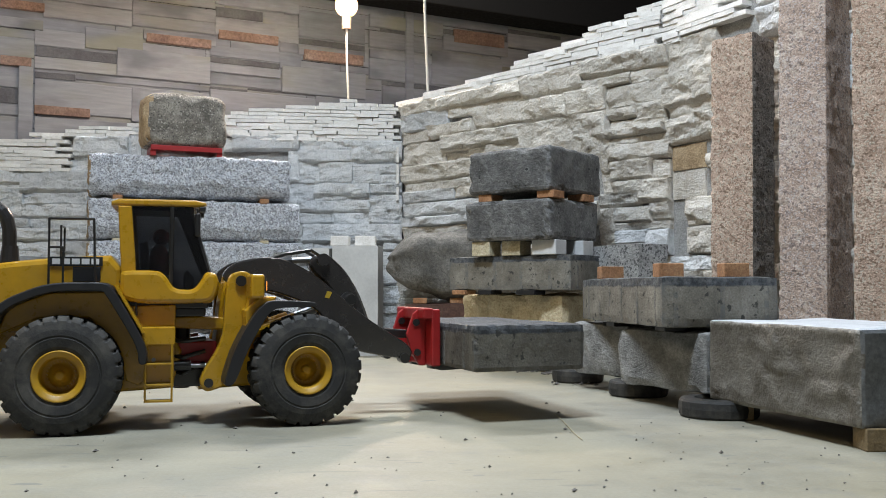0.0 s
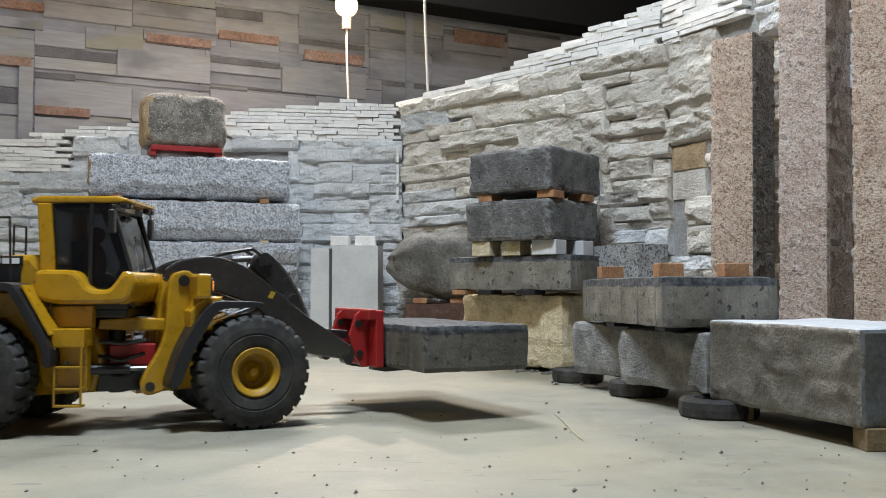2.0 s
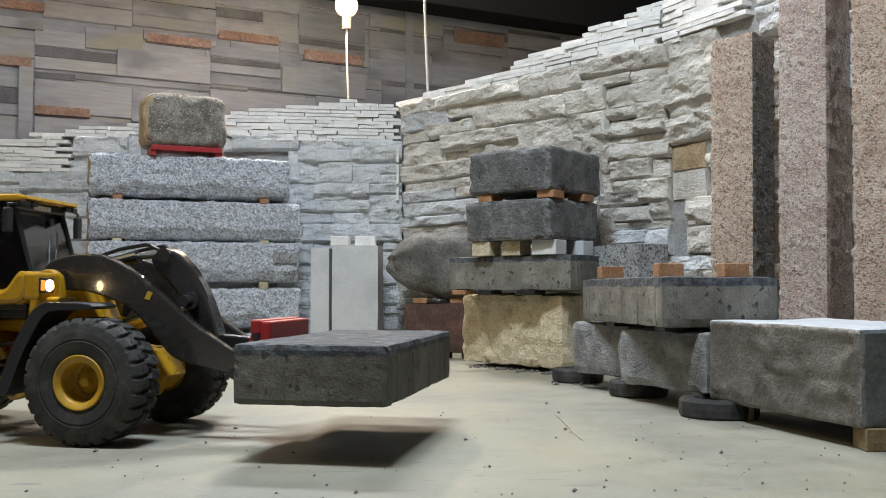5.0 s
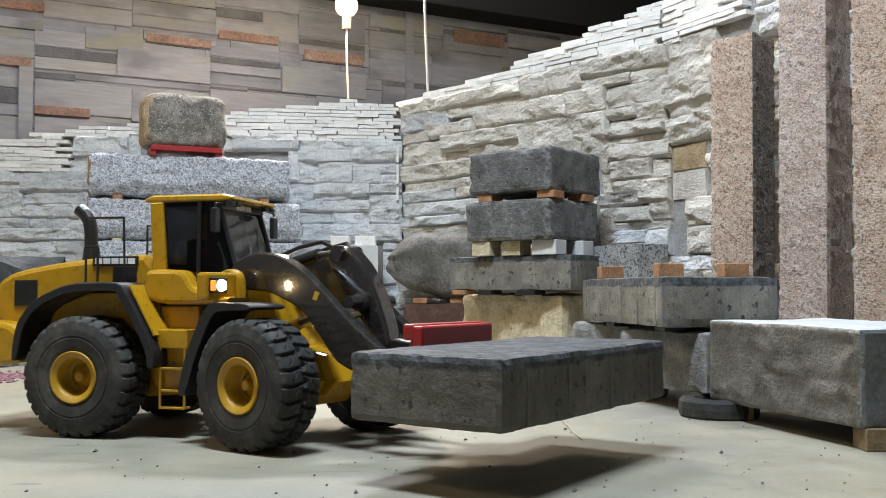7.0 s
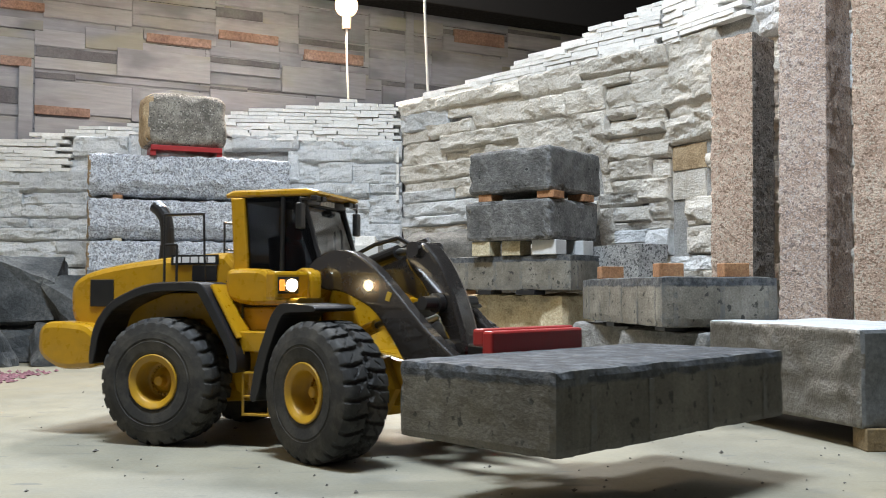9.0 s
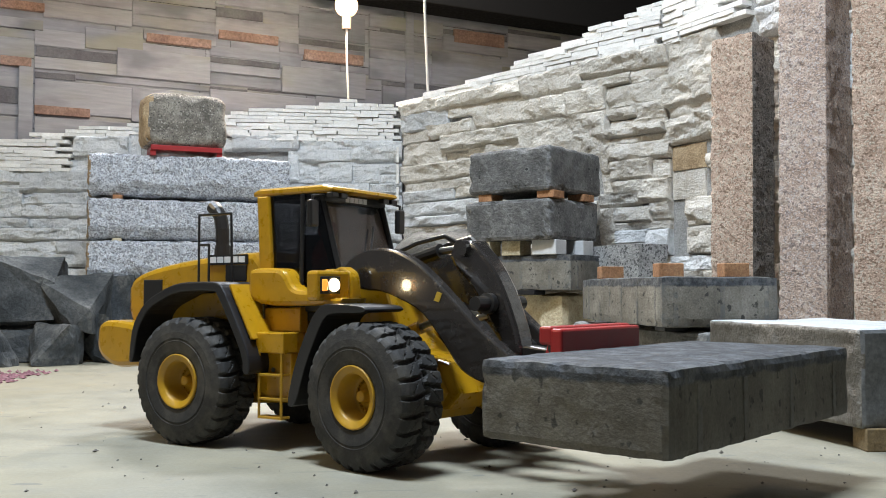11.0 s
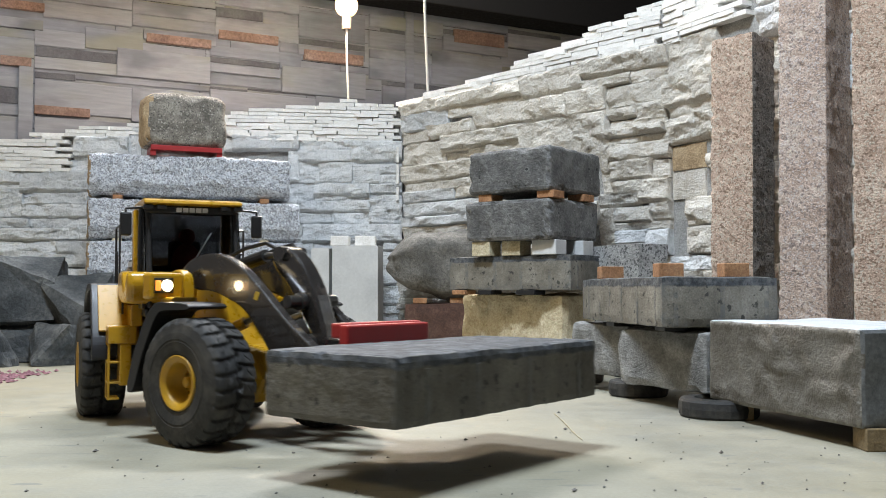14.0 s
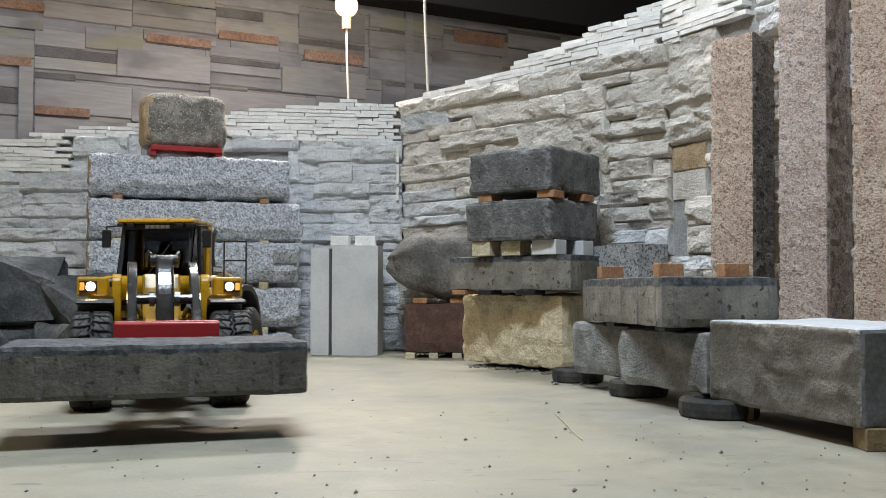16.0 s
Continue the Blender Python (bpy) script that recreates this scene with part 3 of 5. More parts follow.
build_wall("wall_right", CORNER, RIGHT_DIR, RIGHT_LEN,
           lambda u: lerp(u, [(0, 0.603), (0.191, 0.614), (0.314, 0.622), (0.411, 0.638), (0.517, 0.654), (0.581, 0.668), (0.694, 0.684), (0.755, 0.688)]),
           lambda u: lerp(u, [(0, 0.592), (0.4, 0.595), (0.755, 0.603)]),
           lambda u, r: SPLIT_CREAM if r.random() < lerp(u, [(0, 0.6), (0.3, 0.95)]) else SPLIT_GREY, 23, "cream split-face stone wall with thin slips along its top",
           RIGHT_NEAR_CORNER + RIGHT_UPPER + RIGHT_LOWER)
BEND = CORNER + RIGHT_DIR * RIGHT_LEN
SIDE_DIR = Vector((0.48, -0.877, 0)).normalized()
build_wall("wall_side_stone", BEND, SIDE_DIR, 1.0,
           lambda u: lerp(u, [(0, 0.688), (0.2, 0.70), (1.0, 0.74)]),
           lambda u: lerp(u, [(0, 0.604), (0.17, 0.610), (0.2, 0.75), (1.0, 0.75)]),
           lambda u, r: SPLIT_CREAM if r.random() < 0.8 else SPLIT_GREY, 29, "cream split-face stone wall behind upright slabs",
           SIDE_STONES, hollow=((0.0, 0.13, 0.31, 0.42),))
# pale rough blocks set in the recess, the upper one tan for its shade
for z, h, mt in ((0.312, 0.052, SPLIT_CREAM), (0.365, 0.046, TAN)):
    bl = mesh_ob("recess_block", stone_bm(0.085, 0.05, h, z * 10, rad=0.002, amp=0.001, cell=0.03), mt, bpy.data.objects["wall_side_stone"])
    bl.location = (0.046, 0.02, z)

for z, h in ((0.40, 0.05), (0.452, 0.04), (0.36, 0.035)):
    strip = part("joint_strip", box(0, 0.006, -0.034, 0, 0, h - 0.003, 0.0008), SLIP, bpy.data.objects["wall_left"])
    strip.location = (LEFT_LEN - 0.012, 0, z)

# ---- boarded room behind ----


# boards along the wall: start, height, length, width, 1 for painted gap shade
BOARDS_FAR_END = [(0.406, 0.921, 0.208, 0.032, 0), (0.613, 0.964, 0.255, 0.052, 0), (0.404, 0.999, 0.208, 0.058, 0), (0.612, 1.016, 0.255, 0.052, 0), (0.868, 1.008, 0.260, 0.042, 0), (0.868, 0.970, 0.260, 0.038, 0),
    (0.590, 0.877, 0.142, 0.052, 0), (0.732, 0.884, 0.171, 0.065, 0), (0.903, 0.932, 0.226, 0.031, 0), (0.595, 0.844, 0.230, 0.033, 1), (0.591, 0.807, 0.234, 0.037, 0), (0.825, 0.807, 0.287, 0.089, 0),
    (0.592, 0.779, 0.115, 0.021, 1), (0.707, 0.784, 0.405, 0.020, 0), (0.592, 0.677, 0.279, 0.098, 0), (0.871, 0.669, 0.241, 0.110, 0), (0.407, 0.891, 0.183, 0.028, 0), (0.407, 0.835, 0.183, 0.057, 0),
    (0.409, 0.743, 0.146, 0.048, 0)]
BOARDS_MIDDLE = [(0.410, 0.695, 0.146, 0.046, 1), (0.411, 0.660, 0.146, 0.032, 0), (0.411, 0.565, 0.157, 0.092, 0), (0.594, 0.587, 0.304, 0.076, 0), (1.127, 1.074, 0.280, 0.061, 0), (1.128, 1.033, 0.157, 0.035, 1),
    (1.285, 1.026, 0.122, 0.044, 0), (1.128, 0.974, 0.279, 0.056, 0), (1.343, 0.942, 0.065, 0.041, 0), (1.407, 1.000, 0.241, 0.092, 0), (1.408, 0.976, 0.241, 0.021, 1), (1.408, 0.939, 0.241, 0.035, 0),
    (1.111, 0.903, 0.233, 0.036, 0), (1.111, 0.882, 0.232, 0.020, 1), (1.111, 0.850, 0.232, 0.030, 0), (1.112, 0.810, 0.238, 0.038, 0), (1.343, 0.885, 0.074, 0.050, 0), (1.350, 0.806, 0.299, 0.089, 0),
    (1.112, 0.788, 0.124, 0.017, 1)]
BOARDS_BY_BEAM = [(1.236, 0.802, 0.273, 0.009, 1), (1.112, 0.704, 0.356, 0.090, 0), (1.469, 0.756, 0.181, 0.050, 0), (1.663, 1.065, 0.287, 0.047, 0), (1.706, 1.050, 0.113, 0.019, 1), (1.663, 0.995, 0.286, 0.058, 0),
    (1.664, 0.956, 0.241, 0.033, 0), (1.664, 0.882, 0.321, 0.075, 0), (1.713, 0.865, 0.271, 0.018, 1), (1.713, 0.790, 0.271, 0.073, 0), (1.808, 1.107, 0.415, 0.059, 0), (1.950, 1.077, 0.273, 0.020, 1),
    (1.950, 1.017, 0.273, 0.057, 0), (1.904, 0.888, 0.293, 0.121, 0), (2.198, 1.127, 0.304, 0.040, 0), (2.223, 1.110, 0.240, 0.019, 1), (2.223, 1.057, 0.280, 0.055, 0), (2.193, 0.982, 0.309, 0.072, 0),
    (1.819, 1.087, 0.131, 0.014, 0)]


def boarded_wall(name, a, b, height, seed, label, known):
    rnd = random.Random(seed)
    a, b = Vector((*a, 0)), Vector((*b, 0))
    length = (b - a).length
    wall = tagged(mesh_ob(name, box(0, length, 0, 0.05, 0, height), CEIL_DARK), label, "boarded wall", kind="structure")
    wall.matrix_world = wall_frame(a, b - a)

    def board(x, z, w, h, dark):
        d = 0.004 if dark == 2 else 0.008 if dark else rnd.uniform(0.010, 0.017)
        bm = bmesh.new()
        n = max(2, int(w / 0.04))
        rows = []
        for i in range(n + 1):
            sag = 0.0018 * noise.noise(Vector((x * 9 + i * 0.5, z * 40, seed)))
            top = 0.0018 * noise.noise(Vector((x * 9 + i * 0.6, z * 40 + 9, seed)))
            u = w * i / n
            rows.append([bm.verts.new(c) for c in ((u, 0, sag), (u, -d + 0.001, sag), (u, -d, sag + 0.002), (u, -d, h + top - 0.003), (u, -d + 0.001, h + top - 0.001), (u, 0, h + top - 0.001))])
        for p, q in zip(rows, rows[1:]):
            for k in range(5):
                bm.faces.new((p[k], q[k], q[k + 1], p[k + 1]))
        bm.faces.new(rows[0])
        bm.faces.new(rows[-1][::-1])
        ob = mesh_ob("board", bm, BOARD_SHADE if dark == 1 else BOARD, wall)
        ob.location = (x, 0, z)

    for x, z, w, h, dark in known:
        board(x, z, w - 0.0015, h - 0.001, dark)
    z = 0.3
    while z < height:
        h = rnd.choice((0.026, 0.05, 0.05, 0.085, 0.085, 0.115))
        x = 0.0
        while x < length - 0.1:
            w = min(rnd.choice((0.2, 0.28, 0.36, 0.46, 0.6)), length - x)
            board(x, z, w - 0.002, min(h, height - z) - 0.001, 2)
            x += w
        z += h
    return wall


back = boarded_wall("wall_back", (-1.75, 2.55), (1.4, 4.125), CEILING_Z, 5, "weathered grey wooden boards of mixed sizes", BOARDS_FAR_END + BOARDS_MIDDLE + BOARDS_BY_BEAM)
# orange-painted battens between the boards
for x, w, z, h in ((0.495, 0.12, 0.976, 0.026), (0.911, 0.202, 0.923, 0.027), (1.137, 0.198, 0.96, 0.028), (1.426, 0.213, 0.923, 0.034), (1.994, 0.21, 1.048, 0.048), (0.592, 0.156, 0.669, 0.026), (0.498, 0.084, 0.807, 0.027), (1.698, 0.118, 1.144, 0.04), (2.541, 0.075, 1.165, 0.045)):
    ob = part("painted_board", box(0, w, -0.0195, 0, 0, h, 0.001), BOARD_RED, back, "rusty orange board")
    ob.location = (x, 0, z)
# upright batten and the dark beam under the ceiling
part("batten", box(0.548, 0.588, -0.019, 0, 0.3, 0.83, 0.002), BOARD, back)
part("batten", box(1.80, 1.83, -0.022, 0, 0.3, CEILING_Z, 0.002), BOARD, back)
beam = tagged(mesh_ob("beam", box(-1.2, 2.2, 0, 0.12, 0, CEILING_Z - 1.062, 0.004), CEIL_DARK), "dark painted beam under the ceiling", "beam", kind="structure")
beam.matrix_world = wall_frame(Vector((-0.052, 3.0, 1.062)), (0.894, 0.447, 0))

# ---- granite logs ----
LOG_A = 18.0
LOG_U = Vector((math.cos(radians(LOG_A)), math.sin(radians(LOG_A)), 0))
LOG_V = Vector((-LOG_U.y, LOG_U.x, 0))


def granite_log(px, length, z, h, seed):
    """A log with its near left corner at px, turned so that its left end shows."""
    c = Vector((px, 1.99, 0)) + LOG_U * length / 2 + LOG_V * 0.055
    log = face_material(stone("granite_log", length, 0.11, h, c.x, c.y, z, LOG_A, GRANITE, seed, "long rough grey speckled granite block in a stack", "granite block", "stacked granite blocks", rad=0.007, amp=0.0042, freq=60, cell=0.005), TAN, lambda n: n.x < -0.55)
    # the foot of the near side is broken back
    for v in log.data.vertices:
        low = 0.3 * h * (1 + 0.5 * noise.noise(Vector((v.co.x * 14, seed, 0)))) - v.co.z
        if v.co.y < 0 and low > 0:
            v.co.y += 0.7 * low
    return log


granite_log(-0.742, 0.430, 0.004, 0.045, 1)
granite_log(-0.742, 0.445, 0.063, 0.086, 2)
granite_log(-0.748, 0.447, 0.163, 0.087, 3)
granite_log(-0.747, 0.447, 0.255, 0.084, 4)
granite_log(-0.747, 0.425, 0.348, 0.088, 5)


patch = mesh_ob("stone_patch", stone_bm(0.053, 0.012, 0.024, 77, rad=0.0015, amp=0.0006, cell=0.006), GREY_ROUGH)
patch.matrix_world = pose(-0.352, 2.1195, 0.206, 0, 0, LOG_A)
tagged(patch, "small flat grey stone patch let into a granite block", "stone patch")


def bearer(x, y, z, lx, ly, h, material, label, turn=0, group="bearers between stones"):
    ob = mesh_ob("bearer", box(-lx / 2, lx / 2, -ly / 2, ly / 2, 0, h, 0.0012), material)
    ob.matrix_world = pose(x, y, z, 0, 0, turn)
    return tagged(ob, label, "bearer", group)


for x, z, h, mt, lb in ((-0.67, 0.338, 0.011, TIMBER, "small orange timber bearer under a granite block"), (-0.365, 0.338, 0.011, TIMBER, "small orange timber bearer under a granite block"),
                        (-0.67, 0.249, 0.007, PALEWOOD, "pale timber bearer under a granite block"), (-0.36, 0.249, 0.007, PALEWOOD, "pale timber bearer under a granite block"),
                        (-0.67, 0.148, 0.016, PALEWOOD, "pale timber bearer under a granite block"), (-0.355, 0.148, 0.016, PALEWOOD, "pale timber bearer under a granite block"),
                        (-0.67, 0.048, 0.016, PALEWOOD, "pale timber bearer under a granite block"), (-0.36, 0.048, 0.016, PALEWOOD, "pale timber bearer under a granite block")):
    at = Vector((-0.737, 1.99, 0)) + LOG_U * (0.05 if x < -0.5 else 0.36) + LOG_V * 0.04
    bearer(at.x, at.y, z, 0.02, 0.06, h, mt, lb, LOG_A)
red = new("red_cradle")
red.matrix_world = pose(-0.572, 2.09, 0.435, 0, 0, 22)
tagged(red, "red painted steel cradle on a granite block", "cradle")
part("top_plate", box(-0.075, 0.075, -0.05, 0.05, 0.011, 0.022, 0.001), REDPAINT, red)
for sx in (-1, 1):
    part("foot", box(sx * 0.07 - 0.006, sx * 0.07 + 0.006, -0.045, 0.045, 0, 0.0115, 0.001), REDPAINT, red)
face_material(stone("boulder", 0.178, 0.105, 0.117, -0.577, 2.09, 0.456, 26, GRANITE_DK, 9, "weathered grey granite boulder on a red cradle", "boulder", rad=0.022, amp=0.0042, freq=26, cell=0.006), TAN, lambda n: n.x < -0.5)

# ---- pale upright slabs in the corner ----
stone("pale_pillar", 0.104, 0.09, 0.245, -0.193, 2.16, 0, -4, MARBLE, 3, "pale honed stone block standing upright", rad=0.002, amp=0.0006, cell=0.03)
stone("pale_slab", 0.042, 0.09, 0.24, -0.2725, 2.17, 0, -4, MARBLE, 4, "narrow pale grey slab standing upright", "stone slab", rad=0.002, amp=0.0006, cell=0.03)
for x, w in ((-0.232, 0.04), (-0.175, 0.045)):
    bearer(x, 2.15, 0.245, w, 0.05, 0.022, SLIP, "small cream offcut on a pale pillar", group="offcuts")

# ---- dark boulder on a rust-brown block ----
stone("rust_block", 0.132, 0.12, 0.105, -0.008, 2.10, 0.012, -10, RUST, 7, "rust-brown stone block on small bearers", rad=0.006, amp=0.003, cell=0.02)
for x in (-0.07, -0.02, 0.03):
    bearer(x, 2.06, 0, 0.02, 0.06, 0.012, PALEWOOD, "pale timber bearer on the floor")
for x in (-0.05, 0.03):
    bearer(x, 2.08, 0.117, 0.03, 0.05, 0.012, TIMBER, "timber bearer under a boulder")
boulder_bm = stone_bm(0.36, 0.12, 0.152, 12, rad=0.045, amp=0.016, freq=13, cell=0.009)
for v in boulder_bm.verts:
    k = max(0.0, (-0.02 - v.co.x) / 0.16)
    v.co.z = 0.085 + (v.co.z - 0.085) * (1 - 0.6 * k * k)
ob = mesh_ob("dark_boulder", boulder_bm, ROCK_BROWN, smooth=True)
ob.matrix_world = pose(0.055, 2.085, 0.127, 0, 0, -8)
tagged(ob, "dark brown-grey pointed boulder on bearers", "boulder")

# ---- stack on the beige block ----
TURN = 129.0
stack = "dark stone stack"


def near_corner_stone(name, cx, cy, z, left, deep, h, turn, material, seed, label, **kw):
    """A block with its near corner at (cx, cy), a face of length left running along turn, and deep to its right."""
    a = radians(turn)
    ux, uy = math.cos(a), math.sin(a)
    vx, vy = uy, -ux
    x, y = cx + ux * left / 2 + vx * deep / 2, cy + uy * left / 2 + vy * deep / 2
    return stone(name, left, deep, h, x, y, z, turn, material, seed, label, **kw)


near_corner_stone("beige_block", 0.207, 1.655, 0.008, 0.27, 0.11, 0.13, TURN, BEIGE, 21, "beige rough-hewn sandstone block on the floor", rad=0.007, amp=0.005, freq=45, cell=0.012)
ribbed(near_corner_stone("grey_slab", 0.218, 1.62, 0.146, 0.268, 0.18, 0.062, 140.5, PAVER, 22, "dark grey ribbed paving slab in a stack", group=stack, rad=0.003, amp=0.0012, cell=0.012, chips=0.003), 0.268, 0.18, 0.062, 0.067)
near_corner_stone("tumbled_block", 0.182, 1.62, 0.234, 0.185, 0.165, 0.072, 140, BASALT_BLUE, 23, "blue-black tumbled stone block with chipped edges", group=stack, rad=0.007, amp=0.0016, cell=0.006, chips=0.010)
near_corner_stone("tumbled_block", 0.182, 1.62, 0.319, 0.18, 0.172, 0.078, 140, BASALT_BLUE, 24, "blue-black tumbled stone block with chipped edges", group=stack, rad=0.008, amp=0.0016, cell=0.006, chips=0.008)
a140 = radians(140.5)
for s, d, z, h, w, mt in ((0.16, 0.02, 0.208, 0.026, 0.04, PALEWOOD), (0.10, 0.03, 0.208, 0.026, 0.04, PALEWOOD), (0.03, 0.03, 0.208, 0.026, 0.05, MARBLE), (0.01, 0.10, 0.208, 0.026, 0.035, MARBLE),
                      (0.15, 0.02, 0.306, 0.013, 0.03, TIMBER), (0.02, 0.02, 0.306, 0.013, 0.035, TIMBER), (0.02, 0.12, 0.306, 0.013, 0.035, TIMBER),
                      (0.22, 0.03, 0.138, 0.008, 0.03, TIMBER), (0.16, 0.03, 0.138, 0.008, 0.03, PLASTIC), (0.07, 0.03, 0.138, 0.008, 0.04, PLASTIC)):
    cx, cy = 0.19 + math.cos(a140) * s + math.sin(a140) * d, 1.62 + math.sin(a140) * s - math.cos(a140) * d
    bearer(cx, cy, z, w, 0.035, h, mt, "small bearer between stacked stones", 140.5)

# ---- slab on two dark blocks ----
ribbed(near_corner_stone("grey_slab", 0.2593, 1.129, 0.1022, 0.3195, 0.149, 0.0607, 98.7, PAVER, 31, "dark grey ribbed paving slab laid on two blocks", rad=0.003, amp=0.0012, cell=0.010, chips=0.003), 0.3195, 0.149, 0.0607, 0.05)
near_corner_stone("dark_block", 0.311, 1.126, 0.022, 0.175, 0.10, 0.0745, 116, BLOCK_GREY, 32, "weathered dark grey stone block on a small tyre", rad=0.006, amp=0.003, cell=0.010, chips=0.006)
near_corner_stone("dark_block", 0.257, 1.325, 0.022, 0.14, 0.10, 0.076, 116, BLOCK_GREY, 33, "weathered dark grey stone block on a small tyre", rad=0.006, amp=0.003, cell=0.010, chips=0.006)
for x, y in ((0.25, 1.342), (0.285, 1.19), (0.345, 1.19), (0.30, 1.35)):
    bearer(x, y, 0.0960, 0.035, 0.03, 0.0064, PLASTIC, "thin dark packer under a slab", 98)
for x, y in ((0.244, 1.385), (0.2865, 1.209), (0.3675, 1.2035)):
    bearer(x, y, 0.1627, 0.033, 0.0235, 0.018, TIMBER, "orange timber offcut on a slab", 8, "timber offcuts")


def rubber_pad(x, y, r, turn=0):
    bm = bmesh.new()
    prof = [(0.0, 0.003), (-0.002, 0.0005), (-0.006, 0), (-0.017, 0), (-0.019, 0.004), (-0.019, 0.018), (-0.017, 0.022), (-0.006, 0.022), (-0.002, 0.0212), (0.0, 0.0185), (0.0007, 0.011)]
    segs, ring = 36, len(prof)
    rows = []
    for i in range(segs):
        a = 2 * math.pi * i / segs
        k0 = 1 + 0.012 * (i % 2)
        rows.append([bm.verts.new(((r + d) * k0 * math.cos(a), (r + d) * k0 * math.sin(a), z)) for d, z in prof])
    for i in range(segs):
        for k in range(ring):
            p, q = rows[i], rows[(i + 1) % segs]
            bm.faces.new((p[k], q[k], q[(k + 1) % ring], p[(k + 1) % ring]))
    bmesh.ops.recalc_face_normals(bm, faces=bm.faces[:])
    ob = mesh_ob("small_tyre", bm, RUBBER)
    ob.matrix_world = pose(x, y, 0, 0, 0, turn)
    return tagged(ob, "small black rubber tyre lying flat under a stone", "tyre", "tyres under stones")


for x, y, r in ((0.216, 1.53, 0.04), (0.272, 1.33, 0.04), (0.322, 1.115, 0.045)):
    rubber_pad(x, y, r)

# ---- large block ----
big = near_corner_stone("split_block", 0.381, 0.87, 0.02, 0.259, 0.16, 0.092, 105.5, GREYBLOCK, 41, "large grey-brown split stone block with a pale top", rad=0.002, amp=0.0012, freq=20, cell=0.0045, chips=0.002)
for v in big.data.vertices:
    if v.co.y > 0.074:
        inside = max(0.0, min(1.0, min(0.1295 - abs(v.co.x) + 0.0001, v.co.z, 0.092 - v.co.z) / 0.014))
        q = Vector((v.co.x * 13, 2.7, v.co.z * 15))
        q += 0.35 * Vector((noise.noise(q * 1.5), 0, noise.noise(q * 1.5 + Vector((5, 0, 0)))))
        near = noise.voronoi(q)[0]
        ridge = max(0.0, 1 - (near[1] - near[0]) / 0.09)
        v.co.y += inside * (0.0022 * noise.noise(q * 0.8) + 0.0024 * noise.fractal(q * 2.6, 0.9, 2.1, 5) + 0.0034 * ridge * (0.5 + noise.noise(q * 0.9)) + 0.004 * min(0.7, near[0]) - 0.003)
# paler material on the upward faces
face_material(big, PALE_TOP, lambda n: n.z > 0.8)
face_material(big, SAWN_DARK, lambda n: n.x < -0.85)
for f in big.data.polygons:
    f.use_smooth = f.normal.y > 0.5
for x, y in ((0.40, 0.885), (0.335, 1.09), (0.49, 0.92)):
    bearer(x, y, 0, 0.03, 0.03, 0.021, OLDWOOD, "brown timber bearer under a large stone")
near_corner_stone("rough_grey_block", 0.33, 1.60, 0, 0.13, 0.068, 0.226, 119.4, GREY_ROUGH, 44, "rough pale grey granite block standing by the wall", rad=0.004, amp=0.002, cell=0.02)

# ---- upright granite slabs leaning on the wall ----
PILLAR_DIR = Vector((0.66, -0.75, 0)).normalized()
PILLAR_IN = Vector((0.75, 0.66, 0)).normalized()
PILLAR_A = math.degrees(math.atan2(PILLAR_DIR.y, PILLAR_DIR.x))
for px, py, w, th, h, seed in ((0.4192, 1.497, 0.0745, 0.067, 0.545, 51), (0.4922, 1.40, 0.0752, 0.083, 0.70, 52), (0.559, 1.30, 0.12, 0.06, 0.73, 53)):
    base = Vector((px, py, 0)) + PILLAR_DIR * w / 2 + PILLAR_IN * th / 2
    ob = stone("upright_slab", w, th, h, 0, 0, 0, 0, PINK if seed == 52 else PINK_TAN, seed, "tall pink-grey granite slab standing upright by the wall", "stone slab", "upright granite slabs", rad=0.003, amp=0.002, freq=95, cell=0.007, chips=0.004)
    # darker, greyer granite on this slab's right side
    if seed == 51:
        face_material(ob, GRANITE_DARK, lambda n: n.x > 0.6)
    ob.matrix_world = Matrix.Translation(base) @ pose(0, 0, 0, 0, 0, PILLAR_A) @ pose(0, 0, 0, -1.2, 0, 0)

# ---- dark rubble ----
rr = random.Random(4)
for x, y, z, L, W, H, t in ((-0.92, 1.98, 0.06, 0.24, 0.18, 0.155, 12), (-0.745, 1.95, 0.06, 0.13, 0.14, 0.125, -15), (-0.865, 1.84, 0, 0.08, 0.1, 0.085, 30), (-0.775, 1.86, 0, 0.11, 0.1, 0.08, -8), (-0.70, 1.93, 0, 0.07, 0.1, 0.10, 8), (-0.90, 1.95, 0, 0.16, 0.1, 0.08, 5), (-0.73, 2.03, 0.0, 0.16, 0.1, 0.175, 5)):
    bm = bmesh.new()
    for k in range(15):
        v = Vector((rr.uniform(-1, 1), rr.uniform(-1, 1), rr.uniform(-1, 1)))
        v = Vector([max(-0.62, min(0.62, c)) for c in v.normalized()]) / 0.62
        bm.verts.new((v.x * L / 2, v.y * W / 2, v.z * H / 2 + H / 2))
    bmesh.ops.convex_hull(bm, input=bm.verts[:])
    for v in [v for v in bm.verts if not v.link_faces]:
        bm.verts.remove(v)
    bmesh.ops.triangulate(bm, faces=bm.faces[:])
    bmesh.ops.subdivide_edges(bm, edges=bm.edges[:], cuts=5, use_grid_fill=True)
    bm.normal_update()
    for v in bm.verts:
        v.co += v.normal * (0.0055 * noise.fractal(v.co * 32 + Vector((x * 30, 0, 0)), 0.9, 2.1, 4))
    ob = mesh_ob("rubble_rock", bm, DARKROCK)
    ob.matrix_world = pose(x, y, z, 0, 0, t)
    tagged(ob, "angular dark slate rock in a heap", "rock", "rubble heap")


